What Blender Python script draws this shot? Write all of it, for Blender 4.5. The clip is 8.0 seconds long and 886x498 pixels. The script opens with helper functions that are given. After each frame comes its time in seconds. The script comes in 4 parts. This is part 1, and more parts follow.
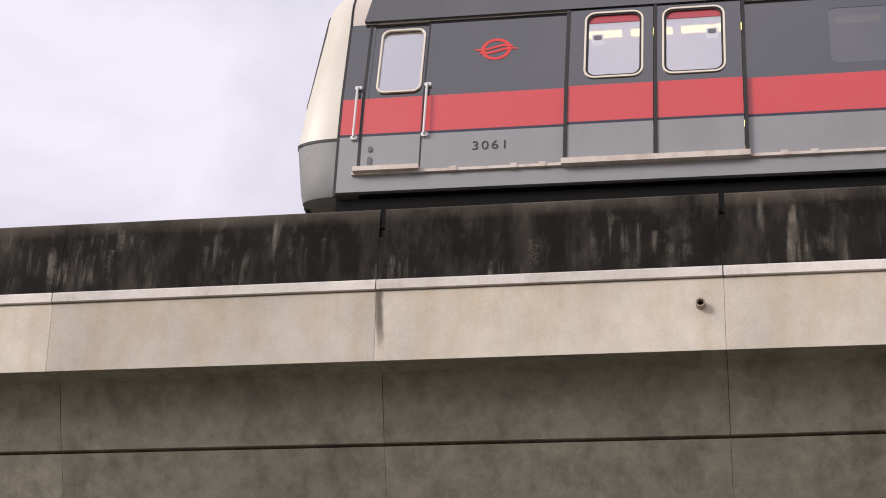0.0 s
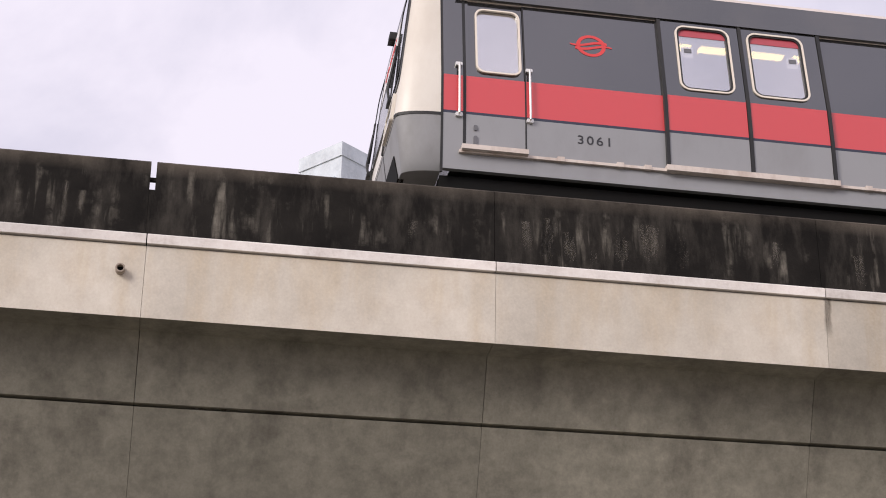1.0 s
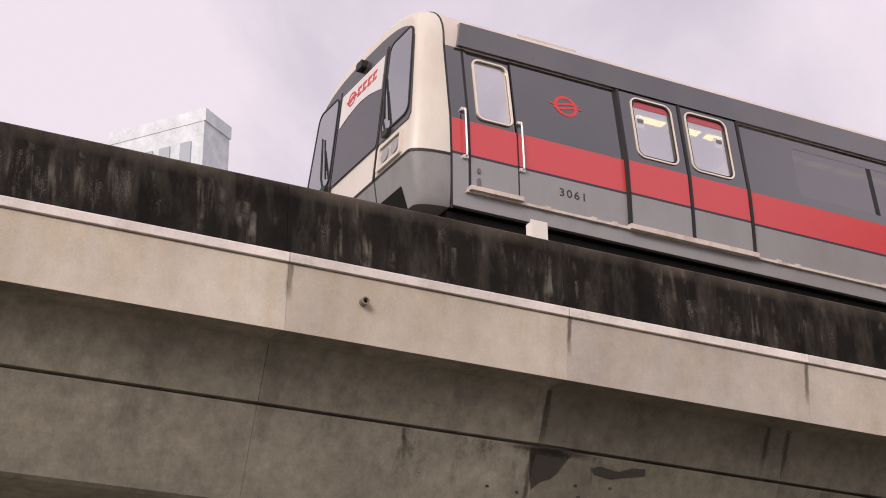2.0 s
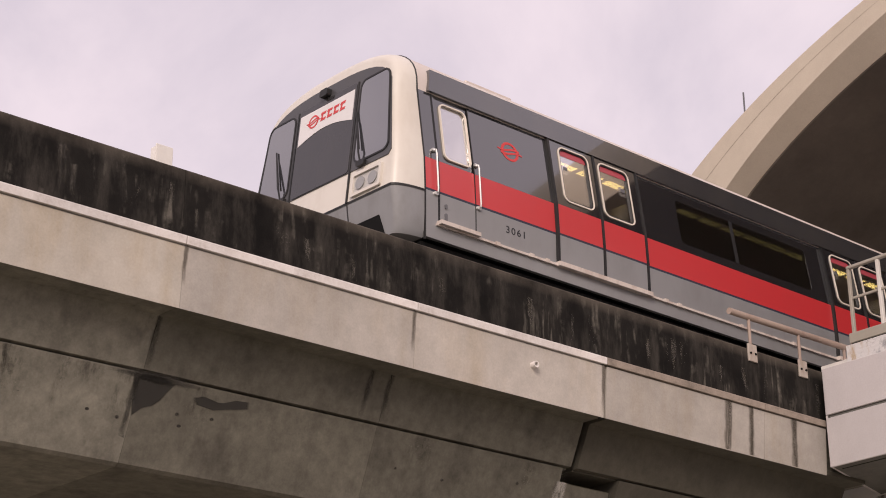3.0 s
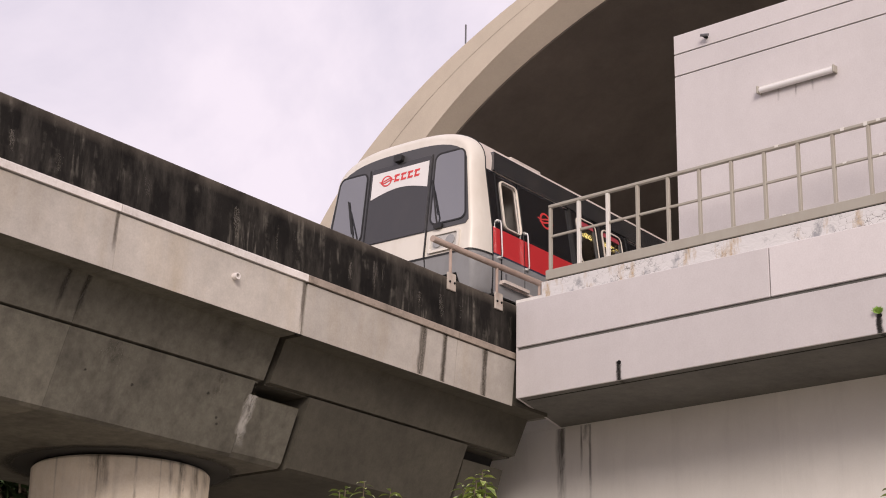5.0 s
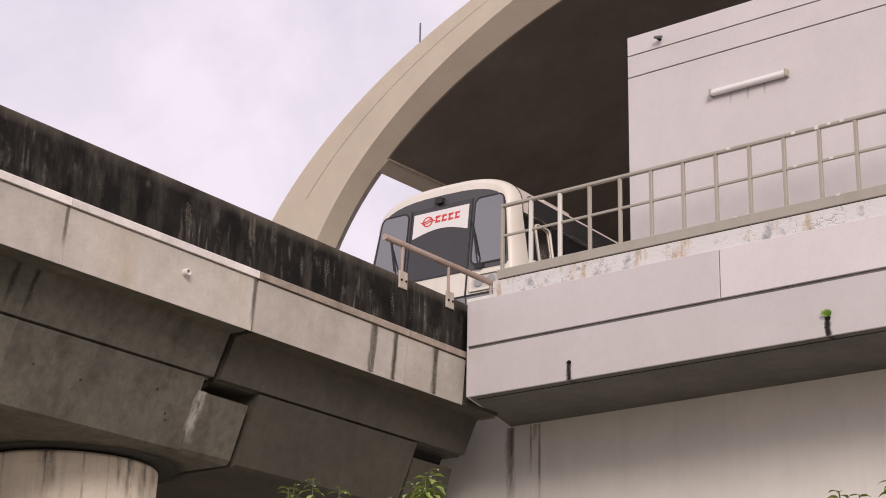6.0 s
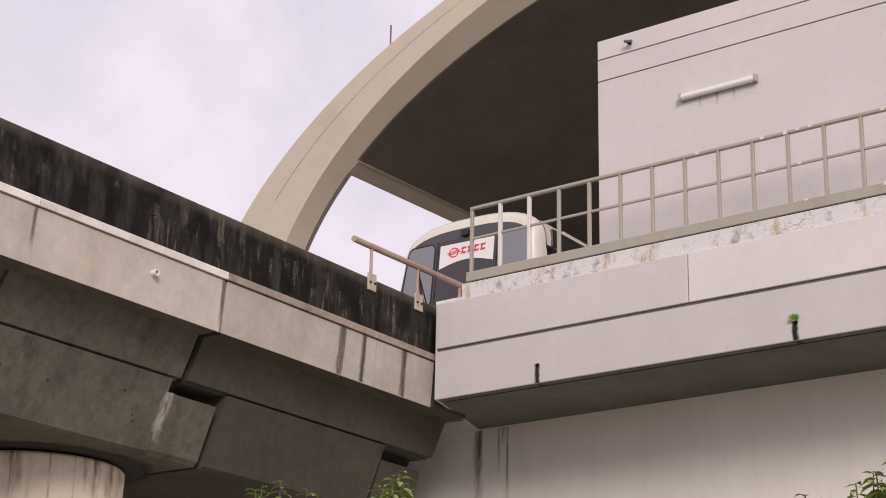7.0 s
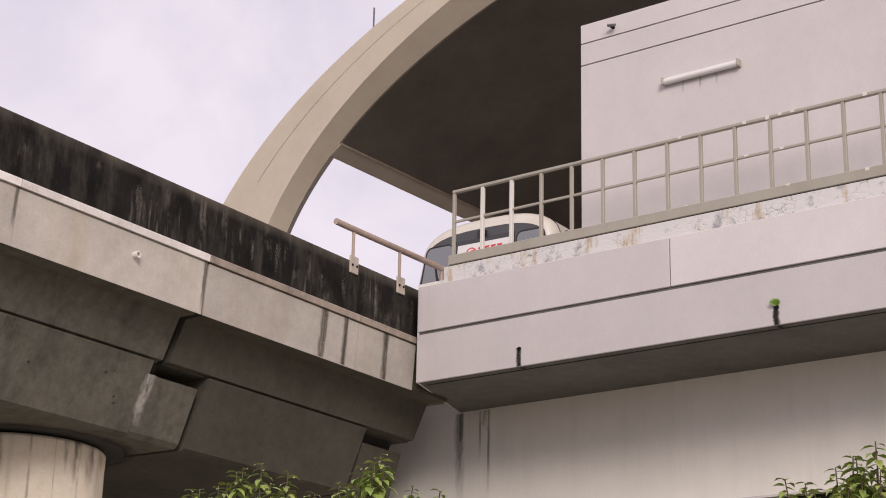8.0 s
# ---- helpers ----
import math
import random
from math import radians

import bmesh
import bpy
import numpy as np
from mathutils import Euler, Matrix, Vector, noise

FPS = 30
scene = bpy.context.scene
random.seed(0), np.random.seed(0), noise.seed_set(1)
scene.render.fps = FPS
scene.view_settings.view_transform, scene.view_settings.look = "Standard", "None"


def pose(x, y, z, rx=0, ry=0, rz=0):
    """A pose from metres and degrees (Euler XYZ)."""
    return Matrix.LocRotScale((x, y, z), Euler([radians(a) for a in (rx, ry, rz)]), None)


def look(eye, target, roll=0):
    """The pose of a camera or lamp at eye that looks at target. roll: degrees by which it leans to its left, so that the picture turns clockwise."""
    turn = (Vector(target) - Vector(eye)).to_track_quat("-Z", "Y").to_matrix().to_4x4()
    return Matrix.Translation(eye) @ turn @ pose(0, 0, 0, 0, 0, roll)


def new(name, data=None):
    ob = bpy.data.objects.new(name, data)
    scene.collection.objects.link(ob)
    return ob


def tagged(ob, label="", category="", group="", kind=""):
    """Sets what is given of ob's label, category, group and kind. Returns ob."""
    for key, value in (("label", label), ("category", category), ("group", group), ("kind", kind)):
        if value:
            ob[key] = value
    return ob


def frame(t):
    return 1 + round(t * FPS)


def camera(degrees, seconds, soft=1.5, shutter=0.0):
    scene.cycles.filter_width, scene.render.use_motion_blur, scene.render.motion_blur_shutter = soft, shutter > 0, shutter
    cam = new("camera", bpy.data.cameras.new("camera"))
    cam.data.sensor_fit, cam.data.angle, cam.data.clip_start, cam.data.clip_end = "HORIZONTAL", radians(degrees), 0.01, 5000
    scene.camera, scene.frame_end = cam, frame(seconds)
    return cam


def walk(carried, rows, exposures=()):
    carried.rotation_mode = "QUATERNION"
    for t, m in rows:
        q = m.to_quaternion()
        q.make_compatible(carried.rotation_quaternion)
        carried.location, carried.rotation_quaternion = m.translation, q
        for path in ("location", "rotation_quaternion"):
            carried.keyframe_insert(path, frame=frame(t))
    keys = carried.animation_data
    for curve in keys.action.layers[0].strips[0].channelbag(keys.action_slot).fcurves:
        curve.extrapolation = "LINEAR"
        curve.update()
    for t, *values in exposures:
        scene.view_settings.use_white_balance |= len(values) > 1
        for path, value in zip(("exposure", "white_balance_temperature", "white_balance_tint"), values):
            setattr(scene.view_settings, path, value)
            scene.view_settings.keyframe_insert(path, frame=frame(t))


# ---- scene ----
cam = camera(28.6, 8.0, soft=1.0)
EYE = (6.286, -13.471, 1.6)


def aim(yaw, pitch, roll):
    """Camera pose at the eye: yaw from +y towards +x, pitch up, roll, in degrees."""
    return pose(*EYE, 90 + pitch, 0, -yaw) @ pose(0, 0, 0, 0, 0, roll)


walk(cam, [(t, aim(a, b, c)) for t, a, b, c in (
    (0.0, -11.38, 25.79, 2.50),
    (0.5, -0.71, 25.86, 1.17),
    (1.0, 9.46, 25.28, 0.58),
    (1.2, 13.57, 25.11, 0.28),
    (2.3, 33.18, 22.87, -0.65),
    (2.5, 35.96, 22.33, -0.62),
    (3.0, 41.95, 21.38, -0.43),
    (3.5, 46.85, 20.33, -0.02),
    (4.0, 49.55, 19.54, 0.37),
    (4.5, 51.32, 18.80, 0.38),
    (4.7, 51.66, 18.74, 0.63),
    (5.8, 53.57, 18.43, 1.41),
    (6.0, 53.86, 18.65, 1.17),
    (6.5, 54.41, 18.78, 1.20),
    (7.0, 54.93, 18.75, 1.19),
    (7.5, 55.47, 18.46, 1.03),
    (8.0, 55.56, 18.21, 1.26))],
    exposures=((0.0, 0.06, 6300, 8), (1.2, 0.08, 6250, 11), (2.4, -0.12, 6800, 15), (3.2, -0.1, 6800, 16), (4.5, 0.05, 6600, 14), (6.0, 0.0, 6500, 13), (8.0, -0.05, 6450, 12)))

# ---- world and sun: a bright overcast sky ----
world = bpy.data.worlds.new("overcast_sky")
scene.world = world
world.use_nodes = True
wn, wl = world.node_tree.nodes, world.node_tree.links
wn.clear()
w_out = wn.new("ShaderNodeOutputWorld")
w_bg = wn.new("ShaderNodeBackground")
w_sky = wn.new("ShaderNodeTexSky")
w_sky.sky_type, w_sky.sun_disc = "NISHITA", False
w_sky.sun_elevation, w_sky.sun_rotation = radians(26), radians(228)
w_sky.dust_density = 3.0
w_co = wn.new("ShaderNodeTexCoord")
w_n = wn.new("ShaderNodeTexNoise")
w_n.inputs["Scale"].default_value, w_n.inputs["Detail"].default_value = 5.0, 7.0
w_n.inputs["Roughness"].default_value, w_n.inputs["Distortion"].default_value = 0.55, 0.4
w_r = wn.new("ShaderNodeValToRGB")
w_r.color_ramp.elements[0].position, w_r.color_ramp.elements[0].color = 0.33, (6.9, 6.45, 7.5, 1)
w_r.color_ramp.elements[1].position, w_r.color_ramp.elements[1].color = 0.62, (9.6, 8.7, 9.5, 1)
w_m = wn.new("ShaderNodeMix")
w_m.data_type = "RGBA"
w_m.inputs[0].default_value = 0.93
wl.new(w_co.outputs["Generated"], w_n.inputs["Vector"])
wl.new(w_n.outputs["Fac"], w_r.inputs["Fac"])
wl.new(w_sky.outputs["Color"], w_m.inputs[6])
wl.new(w_r.outputs["Color"], w_m.inputs[7])
wl.new(w_m.outputs[2], w_bg.inputs["Color"])
w_bg.inputs["Strength"].default_value = 0.1
wl.new(w_bg.outputs["Background"], w_out.inputs["Surface"])

sun = new("sun", bpy.data.lights.new("sun", "SUN"))
sun.data.energy, sun.data.angle, sun.data.color = 2.5, radians(22), (1.0, 0.9, 0.8)
sun.matrix_world = look((-28, -25, 18), (0, 0, 0))


# ---- materials ----
def shader(name, base, rough=0.8, metal=0.0, spec=0.5):
    m = bpy.data.materials.new(name)
    m.use_nodes = True
    b = m.node_tree.nodes["Principled BSDF"]
    b.inputs["Base Color"].default_value = (*base, 1)
    b.inputs["Roughness"].default_value, b.inputs["Metallic"].default_value = rough, metal
    b.inputs["Specular IOR Level"].default_value = spec
    return m, m.node_tree.nodes, m.node_tree.links, b


def coords(n, l, scale, kind="Object"):
    c, mp = n.new("ShaderNodeTexCoord"), n.new("ShaderNodeMapping")
    mp.inputs["Scale"].default_value = scale
    l.new(c.outputs[kind], mp.inputs["Vector"])
    return mp.outputs["Vector"]


def noise_node(n, l, vec, scale, detail=6.0, rough=0.6):
    t = n.new("ShaderNodeTexNoise")
    t.inputs["Scale"].default_value, t.inputs["Detail"].default_value, t.inputs["Roughness"].default_value = scale, detail, rough
    l.new(vec, t.inputs["Vector"])
    return t.outputs["Fac"]


def ramp(n, l, fac, lo, hi, a=(0, 0, 0), b=(1, 1, 1)):
    r = n.new("ShaderNodeValToRGB")
    r.color_ramp.elements[0].position, r.color_ramp.elements[0].color = lo, (*a, 1)
    r.color_ramp.elements[1].position, r.color_ramp.elements[1].color = hi, (*b, 1)
    l.new(fac, r.inputs["Fac"])
    return r.outputs["Color"]


def blend(n, l, fac, a, b, mode="MIX"):
    m = n.new("ShaderNodeMix")
    m.data_type, m.blend_type = "RGBA", mode
    for k, v in ((0, fac), (6, a), (7, b)):
        if isinstance(v, (int, float)):
            m.inputs[k].default_value = v
        elif isinstance(v, tuple):
            m.inputs[k].default_value = (*v, 1)
        else:
            l.new(v, m.inputs[k])
    return m.outputs[2]


def relief(n, l, b, fac, strength, dist=0.01):
    u = n.new("ShaderNodeBump")
    u.inputs["Strength"].default_value, u.inputs["Distance"].default_value = strength, dist
    l.new(fac, u.inputs["Height"])
    l.new(u.outputs["Normal"], b.inputs["Normal"])


def concrete(name, base, stain, amount=0.5, streak=(2.5, 2.5, 0.25), rough=0.85, bump=0.25, scale=1.0, mottle=0.35, tone=(0.85, 1.12)):
    """Weathered concrete: broad clouding, vertical run marks and fine grain."""
    m, n, l, b = shader(name, base, rough, spec=0.25)
    o = coords(n, l, (1, 1, 1))
    broad = noise_node(n, l, o, 0.9 * scale)
    run = noise_node(n, l, coords(n, l, streak), 1.6 * scale, 8.0, 0.65)
    grain = noise_node(n, l, o, 45.0, 4.0)
    c = blend(n, l, ramp(n, l, broad, 0.35, 0.7), tuple(tone[0] * v for v in base), tuple(min(1.0, tone[1] * v) for v in base))
    f = n.new("ShaderNodeMath")
    f.operation = "MULTIPLY"
    f.inputs[1].default_value = amount
    l.new(ramp(n, l, run, 0.5, 0.78), f.inputs[0])
    c = blend(n, l, f.outputs[0], c, stain)
    mid = noise_node(n, l, o, 6.5, 9.0, 0.72)
    c = blend(n, l, mottle, c, ramp(n, l, mid, 0.3, 0.7, (0.2, 0.2, 0.2), (0.8, 0.8, 0.8)), "OVERLAY")
    c = blend(n, l, 0.3, c, ramp(n, l, grain, 0.2, 0.8, (0.35, 0.35, 0.35), (0.65, 0.65, 0.65)), "OVERLAY")
    # each cast piece has its own tone
    info, v = n.new("ShaderNodeObjectInfo"), n.new("ShaderNodeMapRange")
    v.inputs["To Min"].default_value, v.inputs["To Max"].default_value = 0.84, 1.1
    l.new(info.outputs["Random"], v.inputs["Value"])
    hsv = n.new("ShaderNodeHueSaturation")
    l.new(v.outputs["Result"], hsv.inputs["Value"])
    l.new(c, hsv.inputs["Color"])
    l.new(hsv.outputs["Color"], b.inputs["Base Color"])
    relief(n, l, b, grain, bump, 0.004)
    return m


def mouldy(name):
    """Concrete almost black with algae, with pale washed runs and a browner top edge."""
    m, n, l, b = shader(name, (0.05, 0.05, 0.05), 0.9, spec=0.15)
    o = coords(n, l, (1, 1, 1))
    run = noise_node(n, l, coords(n, l, (1.9, 1.9, 0.55)), 2.0, 9.0, 0.66)
    fine = noise_node(n, l, coords(n, l, (5.5, 5.5, 0.7)), 2.0, 6.0, 0.6)
    broad = noise_node(n, l, o, 1.3, 8.0, 0.65)
    grain = noise_node(n, l, o, 60.0, 4.0)
    c = blend(n, l, ramp(n, l, broad, 0.35, 0.68), (0.006, 0.0054, 0.005), (0.02, 0.018, 0.016))
    c = blend(n, l, ramp(n, l, run, 0.47, 0.76), c, (0.058, 0.052, 0.045))
    both = n.new("ShaderNodeMath")
    both.operation = "MULTIPLY"
    l.new(ramp(n, l, fine, 0.52, 0.68), both.inputs[0])
    l.new(ramp(n, l, broad, 0.5, 0.62), both.inputs[1])
    c = blend(n, l, both.outputs[0], c, (0.15, 0.137, 0.116))
    sep, mr = n.new("ShaderNodeSeparateXYZ"), n.new("ShaderNodeMapRange")
    l.new(o, sep.inputs[0])
    l.new(sep.outputs["Z"], mr.inputs["Value"])
    mr.inputs["From Min"].default_value, mr.inputs["From Max"].default_value = 8.55, 8.69
    edge = n.new("ShaderNodeMath")
    edge.operation = "MULTIPLY"
    l.new(mr.outputs["Result"], edge.inputs[0])
    l.new(ramp(n, l, broad, 0.3, 0.6), edge.inputs[1])
    c = blend(n, l, edge.outputs[0], c, (0.1, 0.085, 0.07))
    c = blend(n, l, 0.3, c, ramp(n, l, grain, 0.2, 0.8, (0.3, 0.3, 0.3), (0.7, 0.7, 0.7)), "OVERLAY")
    l.new(c, b.inputs["Base Color"])
    relief(n, l, b, grain, 0.4, 0.005)
    return m


def paint(name, base, rough=0.35, dirt=0.25, dirt_col=(0.12, 0.1, 0.08), metal=0.0, spec=0.5, scale=2.0):
    """Painted metal with faint grime and uneven gloss."""
    m, n, l, b = shader(name, base, rough, metal, spec)
    o = coords(n, l, (1, 1, 0.5))
    g = noise_node(n, l, o, scale, 8.0, 0.65)
    f = n.new("ShaderNodeMath")
    f.operation = "MULTIPLY"
    f.inputs[1].default_value = dirt
    l.new(ramp(n, l, g, 0.45, 0.8), f.inputs[0])
    l.new(blend(n, l, f.outputs[0], base, dirt_col), b.inputs["Base Color"])
    r = n.new("ShaderNodeMapRange")
    r.inputs["To Min"].default_value, r.inputs["To Max"].default_value = rough * 0.8, min(1.0, rough * 1.3)
    l.new(g, r.inputs["Value"])
    l.new(r.outputs["Result"], b.inputs["Roughness"])
    return m


def glow(name, colour, strength):
    m, n, l, b = shader(name, colour, 0.5)
    b.inputs["Emission Color"].default_value, b.inputs["Emission Strength"].default_value = (*colour, 1), strength
    return m


def glass(name, tint, mirror, rough=0.03):
    """Thin pane with a reflecting film: part clear, part mirror."""
    m = bpy.data.materials.new(name)
    m.use_nodes = True
    n, l = m.node_tree.nodes, m.node_tree.links
    n.clear()
    out, mix, tr, gl = (n.new("ShaderNode" + k) for k in ("OutputMaterial", "MixShader", "BsdfTransparent", "BsdfGlossy"))
    tr.inputs["Color"].default_value = (*tint, 1)
    gl.inputs["Roughness"].default_value = rough
    gl.inputs["Color"].default_value = (0.95, 0.94, 0.95, 1)
    mix.inputs[0].default_value = mirror
    l.new(tr.outputs[0], mix.inputs[1])
    l.new(gl.outputs[0], mix.inputs[2])
    l.new(mix.outputs[0], out.inputs["Surface"])
    return m


def run_off(name, colour, seed, cover=0.5, strength=0.8, edge=0.8):
    """A thin film of grime that breaks up into clear patches."""
    m, n, l, b = shader(name, colour, 0.95)
    o = coords(n, l, (6, 6, 0.9))
    o2 = coords(n, l, (1, 1, 1), "UV")
    g = noise_node(n, l, o, 1.7 + 0.1 * seed, 8.0, 0.7)
    sep = n.new("ShaderNodeSeparateXYZ")
    l.new(o2, sep.inputs[0])
    soft = n.new("ShaderNodeMath")
    soft.operation = "MULTIPLY"
    l.new(ramp(n, l, g, 0.62 - cover * 0.4, 0.8 - cover * 0.3), soft.inputs[0])
    l.new(ramp(n, l, sep.outputs["X"], 0.0, edge), soft.inputs[1])
    thin = n.new("ShaderNodeMath")
    thin.operation = "MULTIPLY"
    thin.inputs[1].default_value = strength
    l.new(soft.outputs[0], thin.inputs[0])
    l.new(thin.outputs[0], b.inputs["Alpha"])
    return m


M_PARAPET = mouldy("mouldy_concrete")
M_LEDGE = concrete("ledge_concrete", (0.76, 0.715, 0.685), (0.25, 0.2, 0.17), 0.4, (2, 2, 2))
M_MOSSY = concrete("mossy_ledge", (0.3, 0.25, 0.21), (0.07, 0.062, 0.05), 0.75, (2.5, 2.5, 2.5))
M_RUN = run_off("black_run", (0.03, 0.027, 0.024), 0, 0.9, 0.9)
M_SOFTRUN = run_off("soft_run", (0.13, 0.112, 0.09), 5, 1.0, 0.65)
M_WASH = run_off("pale_run", (0.15, 0.135, 0.115), 2, 0.45, 0.6)
M_FAINT2 = run_off("damp_run", (0.07, 0.062, 0.05), 6, 0.4, 0.5)
M_FAINT3 = run_off("brown_run", (0.1, 0.085, 0.065), 8, 0.6, 0.42)
M_FAINT4 = run_off("wall_run", (0.14, 0.125, 0.11), 9, 0.8, 0.5)
M_LIME = run_off("lime_run", (0.5, 0.48, 0.44), 3, 0.9, 0.7)
M_FAINT = run_off("grey_run", (0.2, 0.185, 0.165), 1, 0.6, 0.45)
M_DAMP = run_off("joint_run", (0.05, 0.045, 0.038), 7, 1.0, 0.6)
M_PATCH = run_off("damp_and_shadow_patch", (0.04, 0.036, 0.031), 4, 1.2, 1.0)
M_STAIN_SHADOW = run_off("wet_stain_and_shadow", (0.035, 0.032, 0.028), 4, 1.6, 0.88, 0.12)
M_FASCIA = concrete("cream_panel", (0.56, 0.515, 0.45), (0.44, 0.33, 0.19), 0.75, (0.9, 0.9, 0.2), bump=0.1, mottle=0.12)
M_FASCIA2 = concrete("greyed_panel", (0.46, 0.425, 0.385), (0.36, 0.29, 0.2), 0.6, (0.9, 0.9, 0.2), bump=0.1, mottle=0.14)
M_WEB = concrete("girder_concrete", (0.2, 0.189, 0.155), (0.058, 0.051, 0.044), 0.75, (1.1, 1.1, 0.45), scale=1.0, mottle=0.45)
# darker copies of the girder concrete, the station's shade put into their colour
M_WEB_SHADE = concrete("shaded_girder_concrete", (0.142, 0.133, 0.108), (0.052, 0.046, 0.039), 0.75, (1.1, 1.1, 0.45), scale=1.0, mottle=0.45)
M_WEB_END_SHADE = concrete("shaded_end_concrete", (0.083, 0.076, 0.06), (0.05, 0.044, 0.036), 0.7, (1.1, 1.1, 0.45), scale=1.0, mottle=0.3)
M_PIER = concrete("pier_concrete", (0.74, 0.66, 0.55), (0.2, 0.17, 0.14), 0.5, (2.0, 2.0, 0.12), mottle=0.15)
# near-black: the shade of gaps and hollows is put into the colour
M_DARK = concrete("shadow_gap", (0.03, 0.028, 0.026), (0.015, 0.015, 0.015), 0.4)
M_WHITE = concrete("white_render", (0.6, 0.565, 0.565), (0.46, 0.43, 0.42), 0.15, (1.5, 1.5, 0.4), bump=0.1, mottle=0.06, tone=(0.96, 1.03))
M_WALL = concrete("grey_render", (0.84, 0.81, 0.765), (0.5, 0.48, 0.45), 0.25, (1.5, 1.5, 0.2), bump=0.1, mottle=0.07, tone=(0.95, 1.04))
M_ARCH = concrete("beige_arch", (0.55, 0.48, 0.39), (0.4, 0.34, 0.27), 0.2, (0.6, 0.6, 0.6), bump=0.08, mottle=0.06, tone=(0.95, 1.04))
# roof lining with the hall's shade put into its dark colour
M_VAULT_SHADE = concrete("shaded_vault_lining", (0.14, 0.12, 0.1), (0.085, 0.073, 0.062), 0.4, (0.5, 0.5, 0.5), bump=0.08, mottle=0.1)
def peeling(name):
    """Flaking white paint over rusty concrete, with curling crack lines."""
    m, n, l, b = shader(name, (0.5, 0.48, 0.44), 0.8)
    o = coords(n, l, (1, 1, 1))
    warp = n.new("ShaderNodeMapping")
    l.new(o, warp.inputs["Vector"])
    warp.inputs["Scale"].default_value = (1, 0.55, 1)
    v = n.new("ShaderNodeTexVoronoi")
    v.feature = "DISTANCE_TO_EDGE"
    v.inputs["Scale"].default_value = 13.0
    wob = blend(n, l, 0.12, warp.outputs["Vector"], noise_rgb(n, l, o, 5.0), "LINEAR_LIGHT")
    l.new(wob, v.inputs["Vector"])
    where = noise_node(n, l, o, 1.1, 4.0)
    rust = noise_node(n, l, coords(n, l, (1, 2.2, 0.8)), 2.2, 7.0, 0.7)
    c = blend(n, l, ramp(n, l, rust, 0.54, 0.7), (0.62, 0.605, 0.6), (0.42, 0.3, 0.17))
    c = blend(n, l, ramp(n, l, noise_node(n, l, o, 3.3, 8.0, 0.7), 0.56, 0.66), c, (0.3, 0.3, 0.31))
    f = n.new("ShaderNodeMath")
    f.operation = "MULTIPLY"
    l.new(ramp(n, l, v.outputs["Distance"], 0.0, 0.035, (1, 1, 1), (0, 0, 0)), f.inputs[0])
    l.new(ramp(n, l, where, 0.51, 0.61), f.inputs[1])
    c = blend(n, l, f.outputs[0], c, (0.06, 0.045, 0.035))
    l.new(c, b.inputs["Base Color"])
    relief(n, l, b, v.outputs["Distance"], 0.5, 0.01)
    return m


def noise_rgb(n, l, vec, scale):
    t = n.new("ShaderNodeTexNoise")
    t.inputs["Scale"].default_value, t.inputs["Detail"].default_value = scale, 5.0
    l.new(vec, t.inputs["Vector"])
    return t.outputs["Color"]


M_PEEL = peeling("peeling_paint")
M_PATCHLINE = concrete("joint_line", (0.3, 0.25, 0.2), (0.2, 0.17, 0.14), 0.4)
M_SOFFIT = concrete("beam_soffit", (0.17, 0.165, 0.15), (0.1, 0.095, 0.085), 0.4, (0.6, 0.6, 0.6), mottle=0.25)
M_RAIL = paint("rail_paint", (0.36, 0.335, 0.285), 0.5, 0.5, (0.25, 0.2, 0.15))
M_PALE = paint("pale_white", (0.66, 0.64, 0.6), 0.5, 0.3, (0.4, 0.33, 0.25))
M_PIPE = paint("rusty_pipe", (0.4, 0.31, 0.26), 0.55, 0.7, (0.2, 0.11, 0.08))
M_PLATE = paint("bracket_plate", (0.45, 0.4, 0.35), 0.6, 0.6, (0.22, 0.13, 0.09), scale=8)
M_GREY = paint("train_grey", (0.25, 0.252, 0.258), 0.35, 0.4, (0.13, 0.12, 0.11))
M_APRON = paint("apron_grey", (0.25, 0.252, 0.258), 0.55, 0.5, (0.13, 0.12, 0.11), scale=3)
M_CHAR = paint("train_charcoal", (0.014, 0.014, 0.017), 0.1, 0.15, (0.03, 0.03, 0.03), spec=1.0)
M_CHAR.node_tree.nodes["Principled BSDF"].inputs["Coat Weight"].default_value = 1.0
M_CHAR.node_tree.nodes["Principled BSDF"].inputs["Coat IOR"].default_value = 1.85
M_CHAR.node_tree.nodes["Principled BSDF"].inputs["Coat Roughness"].default_value = 0.04
M_RED = paint("train_red", (0.56, 0.035, 0.04), 0.36, 0.08, (0.3, 0.05, 0.04))
for m_coat in (M_RED, M_GREY):
    m_coat.node_tree.nodes["Principled BSDF"].inputs["Coat Weight"].default_value = 0.8
    m_coat.node_tree.nodes["Principled BSDF"].inputs["Coat IOR"].default_value = 1.7
    m_coat.node_tree.nodes["Principled BSDF"].inputs["Coat Roughness"].default_value = 0.3
M_BLUE = paint("stripe_edge", (0.03, 0.035, 0.06), 0.4, 0.1)
M_CREAM = paint("train_cream", (0.68, 0.64, 0.575), 0.35, 0.5, (0.42, 0.35, 0.27), scale=1.2)
M_ROOF = paint("train_roof", (0.62, 0.55, 0.5), 0.5, 0.5, (0.35, 0.27, 0.22))
M_GUTTER = paint("gutter_grey", (0.13, 0.13, 0.14), 0.4, 0.3)
M_COVER = paint("gutter_cover", (0.035, 0.035, 0.038), 0.22, 0.3)
